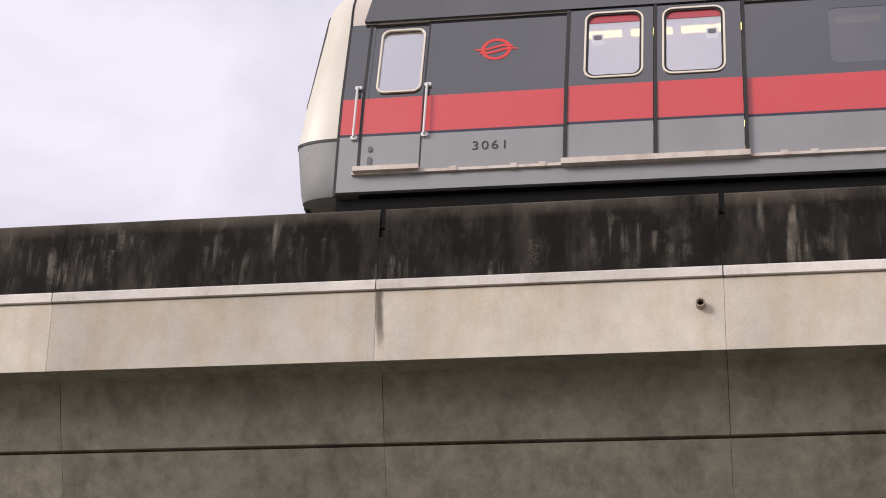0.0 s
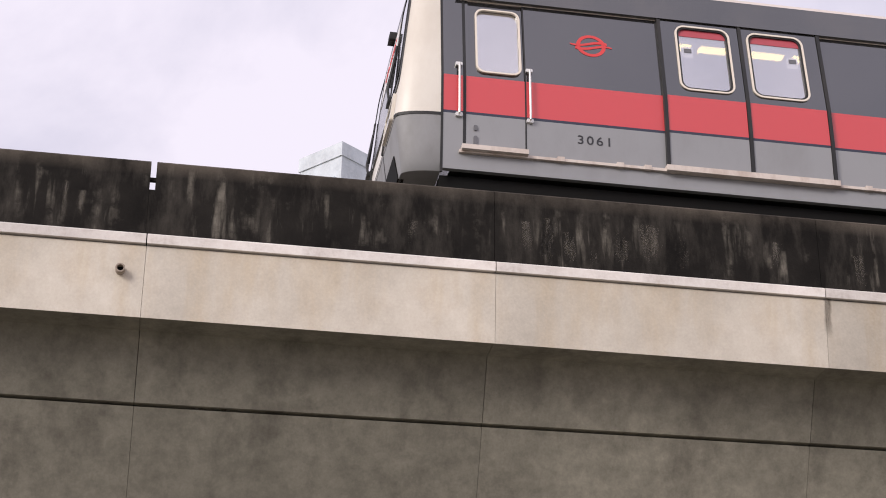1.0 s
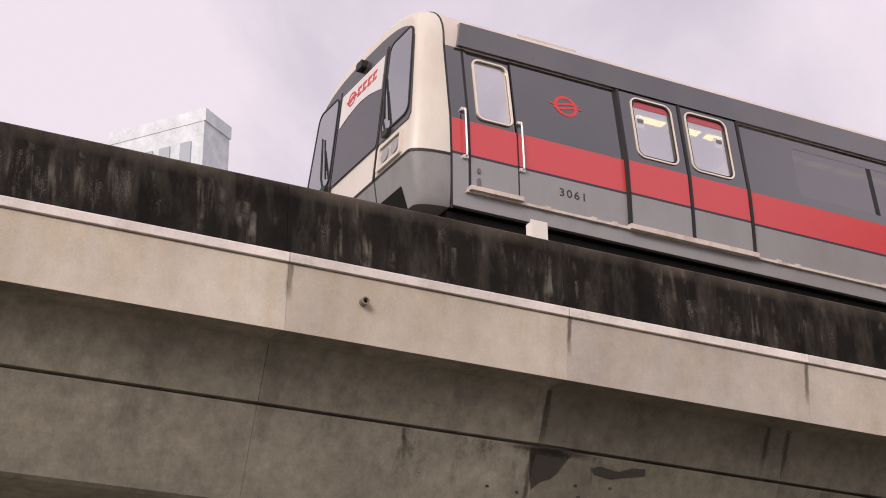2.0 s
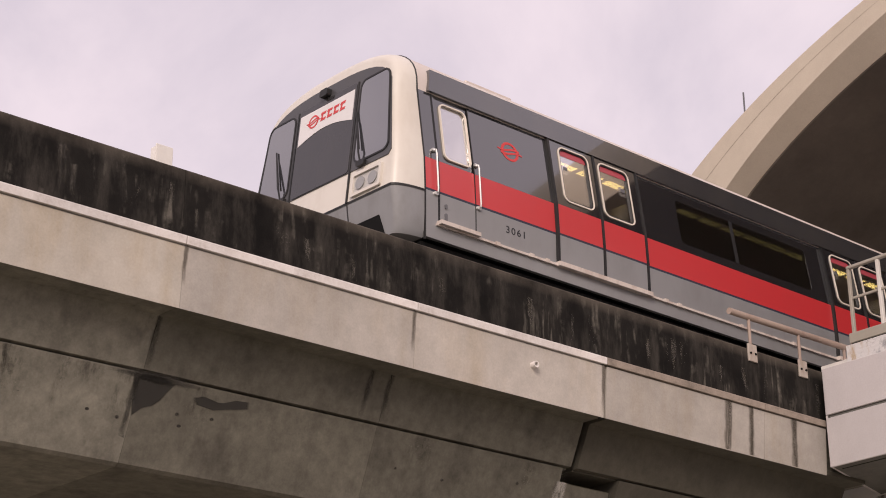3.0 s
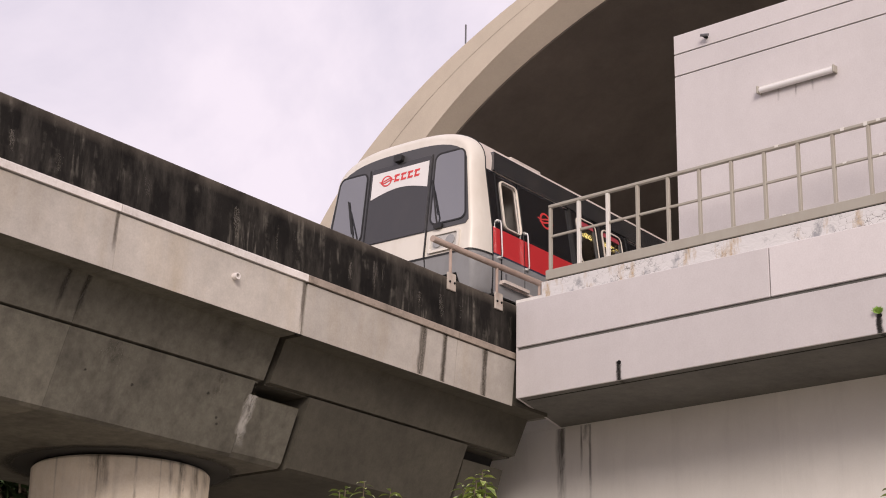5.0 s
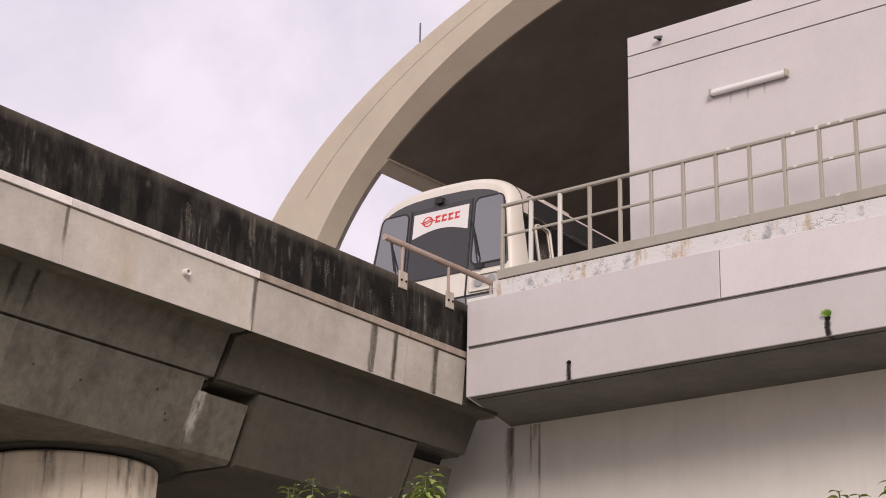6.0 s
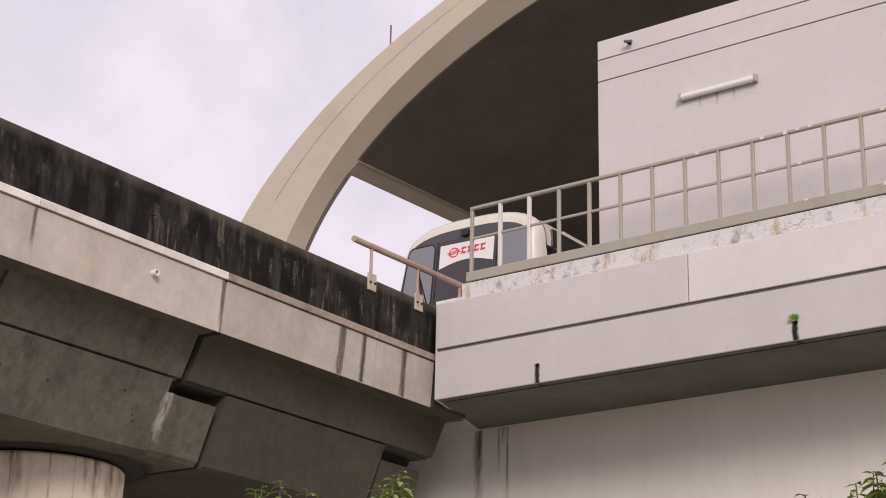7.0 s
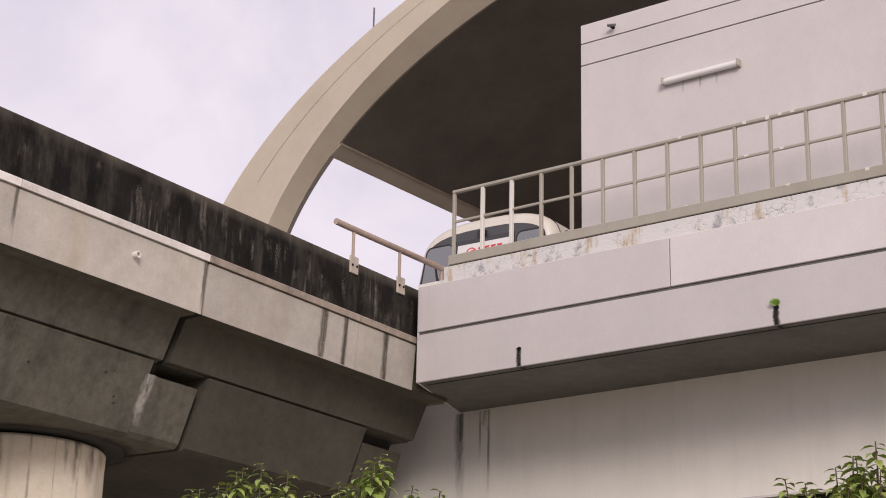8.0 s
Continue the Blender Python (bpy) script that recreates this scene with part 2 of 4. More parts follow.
M_COVER.node_tree.nodes["Principled BSDF"].inputs["Coat Weight"].default_value = 1.0
M_COVER.node_tree.nodes["Principled BSDF"].inputs["Coat IOR"].default_value = 1.9
M_UNDER = paint("underframe_black", (0.006, 0.006, 0.006), 0.9, 0.3, (0.02, 0.018, 0.016), spec=0.2)
M_RUBBER = paint("black_rubber", (0.012, 0.012, 0.013), 0.55, 0.2)
M_CHROME = paint("bright_steel", (0.72, 0.71, 0.69), 0.35, 0.2, (0.4, 0.35, 0.3), metal=0.5)
M_FRAME = paint("frame_cream", (0.74, 0.67, 0.58), 0.4, 0.25, (0.5, 0.4, 0.3))
M_SILL = paint("worn_sill", (0.62, 0.55, 0.5), 0.5, 0.8, (0.3, 0.2, 0.16), scale=5)
M_GLASS = glass("clear_glass", (0.92, 0.92, 0.92), 0.6)
M_TINT = glass("dark_glass", (0.12, 0.123, 0.13), 0.25)
M_INSIDE = paint("interior_cream", (0.75, 0.73, 0.7), 0.6, 0.1)
M_INDARK = paint("cab_interior", (0.06, 0.06, 0.065), 0.7, 0.1)
M_TUBE = glow("lit_panel", (1.0, 0.76, 0.24), 3.6)
M_SCREEN = paint("windscreen_glass", (0.045, 0.047, 0.055), 0.06, 0.15, spec=1.0)
M_SCREEN.node_tree.nodes["Principled BSDF"].inputs["Coat Weight"].default_value = 1.0
M_SCREEN.node_tree.nodes["Principled BSDF"].inputs["Coat IOR"].default_value = 2.3
M_MASK = paint("mask_grey", (0.06, 0.06, 0.064), 0.3, 0.2)
M_CDOOR = paint("centre_glass", (0.035, 0.034, 0.037), 0.15, 0.1, spec=0.6)
M_LAMPBOX = paint("lamp_housing", (0.5, 0.485, 0.46), 0.3, 0.2)
M_LENS = paint("lamp_lens", (0.3, 0.3, 0.3), 0.15, 0.1)
M_STICKER = paint("white_banner", (0.72, 0.7, 0.69), 0.4, 0.1)
M_HEADER = paint("header_red", (0.42, 0.07, 0.09), 0.3, 0.1)
M_INK = paint("black_ink", (0.03, 0.03, 0.035), 0.5, 0.05)
M_REDINK = paint("red_ink", (0.62, 0.05, 0.05), 0.4, 0.05)
M_GROUND = concrete("grass_ground", (0.31, 0.285, 0.23), (0.1, 0.11, 0.06), 0.6, (1, 1, 1), bump=0.5)
M_LEAF = paint("leaf_green", (0.2, 0.27, 0.06), 0.4, 0.9, (0.42, 0.42, 0.12), scale=9)
M_DLEAF = paint("deep_leaf", (0.035, 0.06, 0.02), 0.5, 0.4, (0.06, 0.08, 0.03), scale=4)
M_FERN = paint("fern_green", (0.2, 0.36, 0.05), 0.5, 0.2)
M_BARK = paint("bark", (0.12, 0.09, 0.06), 0.9, 0.5)
M_FARWALL = concrete("far_tower_wall", (0.66, 0.71, 0.76), (0.55, 0.6, 0.65), 0.3)
M_FARWIN = paint("far_window", (0.42, 0.47, 0.52), 0.2, 0.1)


# ---- mesh helpers ----
def part(name, bm, material, parent=None, label="", smooth=False):
    """Links a bmesh as one mesh object, under a thing when one is given."""
    me = bpy.data.meshes.new(name)
    bmesh.ops.recalc_face_normals(bm, faces=bm.faces[:])
    if smooth:
        for f in bm.faces:
            f.smooth = True
    bm.to_mesh(me)
    bm.free()
    me.materials.append(material)
    if smooth:
        me.set_sharp_from_angle(angle=radians(40))
    ob = new(name, me)
    ob.parent = parent
    return tagged(ob, label)


def empty(name, m=None):
    ob = new(name)
    if m is not None:
        ob.matrix_basis = m
    return ob


def box(x0, x1, y0, y1, z0, z1, bevel=0.0, bm=None, seg=1):
    bm = bm or bmesh.new()
    r = bmesh.ops.create_cube(bm, size=1.0, matrix=Matrix.Translation(((x0 + x1) / 2, (y0 + y1) / 2, (z0 + z1) / 2))
                              @ Matrix.Diagonal((abs(x1 - x0), abs(y1 - y0), abs(z1 - z0), 1)))
    if bevel:
        es = {e for v in r["verts"] for e in v.link_edges}
        bmesh.ops.bevel(bm, geom=list(es), offset=bevel, segments=seg, affect="EDGES", profile=0.5)
    return bm


def prism(outline, x0, x1, place=lambda a, b, c: (c, a, b), bm=None):
    """Extrudes a 2D outline (a, b) from c = x0 to x1."""
    bm = bm or bmesh.new()
    lo = [bm.verts.new(place(a, b, x0)) for a, b in outline]
    hi = [bm.verts.new(place(a, b, x1)) for a, b in outline]
    k = len(outline)
    for i in range(k):
        bm.faces.new((lo[i], lo[(i + 1) % k], hi[(i + 1) % k], hi[i]))
    bm.faces.new(lo[::-1])
    bm.faces.new(hi)
    return bm


def rounded(a0, a1, b0, b1, r, seg=5):
    """Outline of a rectangle with round corners."""
    out = []
    for ca, cb, s in ((a1 - r, b1 - r, 0), (a0 + r, b1 - r, 1), (a0 + r, b0 + r, 2), (a1 - r, b0 + r, 3)):
        for i in range(seg + 1):
            w = (s + i / seg) * math.pi / 2
            out.append((ca + r * math.cos(w), cb + r * math.sin(w)))
    return out


def ring(outer, inner, c0, c1, place, bm=None):
    """A frame between two outlines with the same number of corners."""
    bm = bm or bmesh.new()
    vs = [[bm.verts.new(place(a, b, c)) for a, b in o] for o in (outer, inner) for c in (c0, c1)]
    k = len(outer)
    for i in range(k):
        j = (i + 1) % k
        for p, q in ((0, 1), (1, 3), (3, 2), (2, 0)):
            bm.faces.new((vs[p][i], vs[p][j], vs[q][j], vs[q][i]))
    return bm


def tube(points, radius, sides=8, bm=None):
    bm = bm or bmesh.new()
    pts = [Vector(p) for p in points]
    rows = []
    for i, p in enumerate(pts):
        d = (pts[min(i + 1, len(pts) - 1)] - pts[max(i - 1, 0)]).normalized()
        a = d.orthogonal().normalized() if not rows else (ref - d * ref.dot(d)).normalized()
        ref, b = a, d.cross(a)
        rr = radius[i] if isinstance(radius, (list, tuple)) else radius
        rows.append([bm.verts.new(p + rr * (a * math.cos(w) + b * math.sin(w))) for w in (2 * math.pi * k / sides for k in range(sides))])
    for r0, r1 in zip(rows, rows[1:]):
        for k in range(sides):
            bm.faces.new((r0[k], r0[(k + 1) % sides], r1[(k + 1) % sides], r1[k]))
    bm.faces.new(rows[0][::-1])
    bm.faces.new(rows[-1])
    return bm


def shared(name, mesh_ob, m, parent):
    """Another piece on the same mesh."""
    ob = new(name, mesh_ob.data)
    ob.parent = parent
    ob.matrix_basis = m
    return ob


# ---- ground ----
bm = bmesh.new()
bmesh.ops.create_grid(bm, x_segments=40, y_segments=40, size=1500)
tagged(part("ground", bm, M_GROUND), "dusty paved ground with worn grass under the viaduct", "ground", kind="structure")

# ---- viaduct ----
PITCH, MID = 3.0, 2.8
Z_TOP, Z_PAR, Z_LED, Z_FAS, Z_SOF = 8.7, 7.93, 7.958, 7.868, 7.242


def mirror(pts):
    return pts + [(2 * MID - a, b) for a, b in reversed(pts)]


viaduct = tagged(empty("viaduct"), "elevated railway viaduct of grey and cream concrete segments", "viaduct", kind="structure")
part("deck", box(-60, 26.5, 0.16, 2 * MID - 0.16, 7.3, 8.2), M_WEB, viaduct, "hidden concrete track slab")
# solid cores painted near-black as the shade behind joints and groove
part("core", prism(mirror([(0.75, 7.2), (0.95, 6.7), (1.25, 6.0)]), -60, 21.0), M_DARK, viaduct, "added dark core painting the shade inside the girder")
part("core", prism(mirror([(0.75, 7.2), (0.95, 6.7), (1.25, 6.0)]), 22.1, 26.1), M_DARK, viaduct, "added dark core painting the shade inside the girder")



def upper(g):
    return mirror([(0.06, Z_SOF + 0.05), (0.06, Z_SOF), (0.40, Z_SOF), (0.63, 6.743 - g), (0.72, 6.737 - g), (0.72, 6.72 - g)])


def lower(g):
    return mirror([(0.74, 6.72 - g), (0.72, 6.718 - g), (0.652, 6.715 - g), (0.99, 5.9), (1.0, 5.875), (1.05, 5.845)])


def span(a, b, x0, x1):
    """A segment whose section changes from a to b."""
    bm = bmesh.new()
    lo, hi = ([bm.verts.new((x, y, z)) for y, z in o] for x, o in ((x0, a), (x1, b)))
    k = len(lo)
    for i in range(k):
        bm.faces.new((lo[i], lo[(i + 1) % k], hi[(i + 1) % k], hi[i]))
    bm.faces.new(lo[::-1])
    bm.faces.new(hi)
    return bm


def drop(x):
    return 0.06 * max(0.0, min(1.0, (15.0 - x) / 9.0))


for k in range(-14, 7):
    x0, x1 = PITCH * k, PITCH * (k + 1)
    part("girder_segment", span(upper(drop(x0)), upper(drop(x1)), x0, x1 - 0.005), M_WEB_SHADE if k > 4 else M_WEB, viaduct)
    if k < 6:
        part("web_segment", span(lower(drop(x0)), lower(drop(x1)), x0, x1 - 0.003), M_WEB_SHADE if k > 4 else M_WEB, viaduct)
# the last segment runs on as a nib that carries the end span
part("web_segment", span(lower(0), lower(0), 18.0, 20.88), M_WEB_SHADE, viaduct)
part("nib", prism(mirror([(0.725, 6.56), (0.735, 6.555), (0.99, 5.9), (1.05, 5.845)]), 20.888, 21.75), M_WEB_SHADE, viaduct, "stepped concrete bearing nib")
# end span in the darkest copy, shade painted in near the station
part("end_span", span(upper(0), upper(0), 21.1, 26.2), M_WEB_END_SHADE, viaduct)
part("end_web", span(lower(0), lower(0), 21.86, 25.12), M_WEB_END_SHADE, viaduct)
part("end_nib", prism(mirror([(0.80, 6.55), (1.0, 5.9), (1.05, 5.845)]), 25.22, 26.15), M_WEB_END_SHADE, viaduct)

fas = [(0.0, Z_FAS - 0.016), (0.052, Z_SOF - 0.02), (0.062, Z_SOF - 0.018), (0.15, Z_SOF + 0.03), (0.15, Z_FAS - 0.016)]
fascia = part("panel", prism(fas, 0, PITCH - 0.003), M_FASCIA, viaduct)
greyed = part("panel", prism(fas, 0, PITCH - 0.003), M_FASCIA2, viaduct)
greyed.matrix_basis = pose(15, 0, 0)
led = [(-0.03, Z_FAS), (-0.035, Z_LED - 0.012), (-0.025, Z_LED), (0.16, Z_LED), (0.16, Z_FAS)]
ledge = part("ledge", prism(led, 0, PITCH - 0.01), M_LEDGE, viaduct)
for k in range(-14, 9):
    if k:
        if k < 5:
            shared("panel", fascia, pose(PITCH * k, 0, 0), viaduct)
        if k < 7:
            shared("ledge", ledge, pose(PITCH * k, 0, 0), viaduct)
part("panel", prism(fas, 18.0, 20.975), M_FASCIA2, viaduct)
part("panel", prism(fas, 21.015, 23.993), M_FASCIA2, viaduct)
part("joint_filler", box(20.97, 21.02, 0.09, 0.14, Z_SOF - 0.015, Z_FAS - 0.02), M_DARK, viaduct, "dark open joint between panels")
part("ledge", prism(led, 21.0, 23.99), M_MOSSY, viaduct, "brown mossy ledge")
part("panel", prism(fas, 24.0, 25.32), M_FASCIA2, viaduct)
part("ledge", prism(led, 24.0, 26.2), M_MOSSY, viaduct, "brown mossy ledge")


def parapet(x0, x1, far=False):
    y = 2 * MID - 0.16 if far else 0.06
    o = [(y, Z_PAR), (y, Z_TOP - 0.02), (y + 0.02, Z_TOP), (y + 0.08, Z_TOP), (y + 0.1, Z_TOP - 0.02), (y + 0.1, Z_PAR)]
    return part("parapet_panel", prism(o, x0, x1), M_PARAPET, viaduct, "black-stained mouldy concrete parapet panel")


for k in range(-14, 9):
    g = 0.025 if k in (1, 2) else 0.002
    g1 = 0.025 if k + 1 in (1, 2) else 0.002
    parapet(PITCH * k + g, min(PITCH * (k + 1) - g1, 25.75))
parapet(-60, 26.0, far=True)
for x in (3.0, 6.0):
    part("joint_filler", box(x - 0.05, x + 0.05, 0.064, 0.14, Z_PAR, 8.42), M_PARAPET, viaduct, "dark joint filler")
    part("joint_bar", box(x - 0.05, x + 0.05, 0.09, 0.13, 8.52, 8.55), M_PARAPET, viaduct)


def weep_pipe(x):
    bm = bmesh.new()
    o = [(0.04 * math.cos(w), 0.04 * math.sin(w)) for w in (2 * math.pi * i / 16 for i in range(16))]
    i = [(0.028 * math.cos(w), 0.028 * math.sin(w)) for w in (2 * math.pi * i / 16 for i in range(16))]
    ring(o, i, -0.05, 0.1, lambda a, b, c: (x + a, c, 7.617 + b), bm)
    p = tagged(empty("weep_pipe"), "short plastic drain pipe stub set in the cream fascia", "pipe", "drain stubs")
    part("pipe", bm, M_LEDGE if x > 15 else M_MOSSY, p, smooth=True)
    part("bore", prism(i, 0.0, 0.01, lambda a, b, c: (x + a, c, 7.617 + b)), M_UNDER, p)


for x in (5.8, 12.76, 19.78):
    weep_pipe(x)

# track on the deck
def graded(outline):
    """A track member that runs level and then falls gently into the station."""
    bm = bmesh.new()
    rows = [[bm.verts.new((x, y, z + dz)) for y, z in outline] for x, dz in ((-60, 0.02), (6, 0.02), (50, -0.25), (75, -0.25))]
    k = len(outline)
    for r0, r1 in zip(rows, rows[1:]):
        for i in range(k):
            bm.faces.new((r0[i], r0[(i + 1) % k], r1[(i + 1) % k], r1[i]))
    bm.faces.new(rows[0][::-1])
    bm.faces.new(rows[-1])
    return bm


for y in (MID - 0.72, MID + 0.72):
    r = [(y - 0.07, 8.4), (y - 0.07, 8.42), (y - 0.015, 8.44), (y - 0.03, 8.53), (y - 0.035, 8.57), (y + 0.035, 8.57), (y + 0.03, 8.53), (y + 0.015, 8.44), (y + 0.07, 8.42), (y + 0.07, 8.4)]
    tagged(part("rail", graded(r), M_PIPE), "rusty steel running rail on the deck", "rail", "running rails", "structure")
tagged(part("track_bed", graded([(MID - 1.3, 8.1), (MID - 1.3, 8.4), (MID + 1.3, 8.4), (MID + 1.3, 8.1)]), M_WEB), "concrete track bed under the rails", "track", kind="structure")

# runs and patches of grime on the concrete
def smear(name, mat, pts, place, label):
    """A thin sheet of grime or painted shadow; its film fades towards the rim."""
    bm = bmesh.new()
    uv = bm.loops.layers.uv.new("UVMap")
    c = (sum(p[0] for p in pts) / len(pts), sum(p[1] for p in pts) / len(pts))
    vc = bm.verts.new(place(*c))
    vo = [bm.verts.new(place(*p)) for p in pts]
    for i in range(len(pts)):
        f = bm.faces.new((vc, vo[i], vo[(i + 1) % len(pts)]))
        for lp in f.loops:
            lp[uv].uv = (1.0, 0.5) if lp.vert is vc else (0.0, 0.5)
    ob = part(name, bm, mat, None)
    return tagged(ob, label, "stain", kind="structure")


def streak(x, w, z0, z1, place, mat, label, rng, full=False):
    """A run of grime, dense along its middle, that thins out at the foot unless it runs full."""
    k = 9
    bm = bmesh.new()
    uv = bm.loops.layers.uv.new("UVMap")
    rows, drift = [], 0.0
    for i in range(k + 1):
        z = z1 + (z0 - z1) * i / k
        drift += w * rng.uniform(-0.07, 0.07)
        thin = 1.0 if full else min(1.0, 2.2 * (1 - i / k))
        rows.append([(bm.verts.new(place(x + drift + o, z)), f * thin) for o, f in ((-w * rng.uniform(0.4, 0.6), 0.0), (-w * 0.15, 0.8), (w * 0.15, 0.8), (w * rng.uniform(0.4, 0.6), 0.0))])
    for r0, r1 in zip(rows, rows[1:]):
        for j in range(3):
            q = (r0[j], r0[j + 1], r1[j + 1], r1[j])
            face = bm.faces.new([v for v, f in q])
            for lp, (v, f) in zip(face.loops, q):
                lp[uv].uv = (f, 0.5)
    return tagged(part("grime_run", bm, mat, None), label, "stain", kind="structure")


FACE = lambda a, b: (a, 0.052 * (Z_FAS - b) / (Z_FAS - Z_SOF) - 0.004, b)
PFACE = lambda a, b: (a, 0.054, b)
WEB_LO = lambda a, b: (a, 0.64 + (6.735 - b) * 0.43 - 0.006, b)
rng = random.Random(5)
for x, w, z0 in ((23.25, 0.15, 7.29), (23.3, 0.1, 7.29), (23.72, 0.14, 7.29), (23.75, 0.08, 7.29), (24.62, 0.16, 7.29), (24.64, 0.12, 7.29), (20.96, 0.06, 7.24), (15.02, 0.05, 7.45), (12.02, 0.06, 7.5), (17.98, 0.05, 7.4), (3.02, 0.07, 7.3)):
    streak(x, (0.9 if z0 == 7.29 else 1.3) * w, Z_SOF - 0.01 if z0 == 7.29 else z0, Z_FAS, FACE, M_SOFTRUN, "dark water run down the cream panel", rng, z0 == 7.29)
WEB_UP = lambda a, b: (a, 0.40 + (Z_SOF - b) * 0.46 - 0.006, b)
for x in (15.0, 17.72, 18.0):
    streak(x + 0.01, 0.09, 6.74, Z_SOF - 0.01, WEB_UP, M_DAMP, "dark run along a girder joint", rng)
for i in range(18):
    x = rng.uniform(-2, 21)
    streak(x, rng.uniform(0.15, 0.5), 6.3 + rng.uniform(-0.2, 0.2), 6.7, lambda a, b: (a, 0.652 + (6.715 - b) * 0.415 - 0.006, b), M_FAINT2, "damp run below the girder groove", rng)
for i in range(60):
    x = rng.uniform(-2.5, 25.5)
    z0 = rng.uniform(8.0, 8.15)
    streak(x, rng.uniform(0.05, 0.16), z0, z0 + rng.uniform(0.2, 0.45), PFACE, M_WASH, "pale washed run on the black parapet", rng)
blob = lambda cx, cz, rx, rz, k=14: [(cx + rx * rng.uniform(0.75, 1.15) * math.cos(2 * math.pi * i / k), cz + rz * rng.uniform(0.75, 1.15) * math.sin(2 * math.pi * i / k)) for i in range(k)]
for cx, cz, rx, rz in ((15.15, 6.7, 0.55, 0.06), (14.98, 6.0, 0.05, 0.14)):
    smear("damp_and_shadow_patch", M_PATCH, blob(cx, cz, rx, rz), WEB_LO, "dark damp patch on the girder web")
WET = ([(14.9, 6.69), (15.08, 6.72), (15.26, 6.72), (15.4, 6.67), (15.33, 6.58), (15.28, 6.5), (15.2, 6.43), (15.09, 6.39), (14.99, 6.3), (14.95, 6.45)],
       [(15.63, 6.59), (15.75, 6.62), (15.87, 6.59), (16.0, 6.6), (16.15, 6.65), (16.31, 6.66), (16.32, 6.59), (16.1, 6.55), (15.9, 6.51), (15.68, 6.53)])
for outline in WET:
    smear("damp_and_shadow_patch", M_STAIN_SHADOW, outline, WEB_LO, "dark wet stain on the girder web beside a joint")
streak(14.95, 0.08, 5.9, 6.7, WEB_LO, M_DAMP, "dark run down a girder joint", rng)
streak(20.9, 0.22, 5.9, 6.56, WEB_LO, M_LIME, "white lime run beside the girder step", rng)
for i in range(24):
    smear("bug_hole", M_PATCH, blob(rng.uniform(-1, 20.5), rng.uniform(6.05, 6.65), 0.03, 0.022, 8), WEB_LO, "small dark pit in the concrete")

for i in range(22):
    smear("tie_hole", M_STAIN_SHADOW, blob(-2.5 + 0.86 * i + rng.uniform(-0.2, 0.2), 6.31 + rng.uniform(-0.02, 0.02), 0.026, 0.018, 8), WEB_LO, "small dark formwork tie hole in the girder")

# junction box on the parapet
jb = tagged(empty("junction_box"), "small pale grey box on the parapet top", "box")
part("casing", box(14.66, 14.84, 0.09, 0.2, 8.67, 8.88, 0.012), M_WALL, jb)
part("lid", box(14.65, 14.85, 0.075, 0.092, 8.68, 8.89, 0.006), M_WALL, jb)

# ---- pier ----
pier = tagged(empty("pier"), "round cream concrete pier with dark water stains", "pier", kind="structure")
PX, PY, PR = 20.72, 2.72, 1.09
bm = bmesh.new()
prof = [(PR, -0.5), (PR, 5.62), (PR + 0.004, 5.625), (PR + 0.004, 5.78), (PR - 0.025, 5.81), (0.02, 5.815)]
rows = [[bm.verts.new((PX + r * math.cos(w), PY + r * math.sin(w), z)) for w in (2 * math.pi * k / 64 for k in range(64))] for r, z in prof]
for r0, r1 in zip(rows, rows[1:]):
    for k in range(64):
        bm.faces.new((r0[k], r0[(k + 1) % 64], r1[(k + 1) % 64], r1[k]))
bm.faces.new(rows[-1])
part("shaft", bm, M_PIER, pier, smooth=True)
# bearings coloured near-black to paint the shade of the gap
for dx in (-0.45, 0.45):
    for dy in (-0.5, 0.5):
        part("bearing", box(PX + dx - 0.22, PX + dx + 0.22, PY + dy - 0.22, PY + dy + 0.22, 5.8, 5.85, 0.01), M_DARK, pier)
for i in range(18):
    w0 = math.pi * rng.uniform(1.02, 1.92)
    long = i % 3 == 0
    streak(w0, rng.uniform(0.015, 0.05) if long else rng.uniform(0.05, 0.2), rng.uniform(3.0, 4.8) if long else rng.uniform(5.2, 5.6), 5.8, lambda a, b: (PX + (PR + 0.007) * math.cos(a), PY + (PR + 0.007) * math.sin(a), b), M_FAINT3, "dark water run down the pier", rng)
# shadow above the pier, painted as a dark sheet on the underside
smear("damp_and_shadow_patch", M_STAIN_SHADOW, [(PX + 1.5 * math.cos(0.4 * i), PY + 1.5 * math.sin(0.4 * i)) for i in range(16)], lambda a, b: (a, b, 5.84), "painted shadow on the girder underside round the pier")

# ---- station ----
SX, SY, SROT = 25.206, -0.1, -2.8
SM = pose(SX, SY, 0, 0, 0, SROT)


def station_piece(name, label, category, kind="structure"):
    return tagged(empty(name, SM), label, category, kind=kind)


deck_edge = station_piece("station_edge_beam", "white rendered station edge beam with a dark horizontal groove", "beam")
Z0, Z1, Z2 = 7.284, 7.98, 8.647
part("core", prism([(0.03, -26), (1.83, -26), (1.83, 0.59), (0.03, 0.0)], Z0 + 0.012, Z2 - 0.02, lambda a, b, c: (a, b, c)), M_SOFFIT, deck_edge, "dark grey soffit of the edge beam")
for a, b in ((0, -3.98), (-3.995, -8.0), (-8.015, -12.0), (-12.015, -26)):
    part("panel", box(0, 0.1, b, a, Z1 + 0.02, Z2, 0.006), M_WHITE, deck_edge)
part("panel", box(0, 0.032, -26, 0, Z0, Z1 - 0.025, 0.004), M_WHITE, deck_edge)
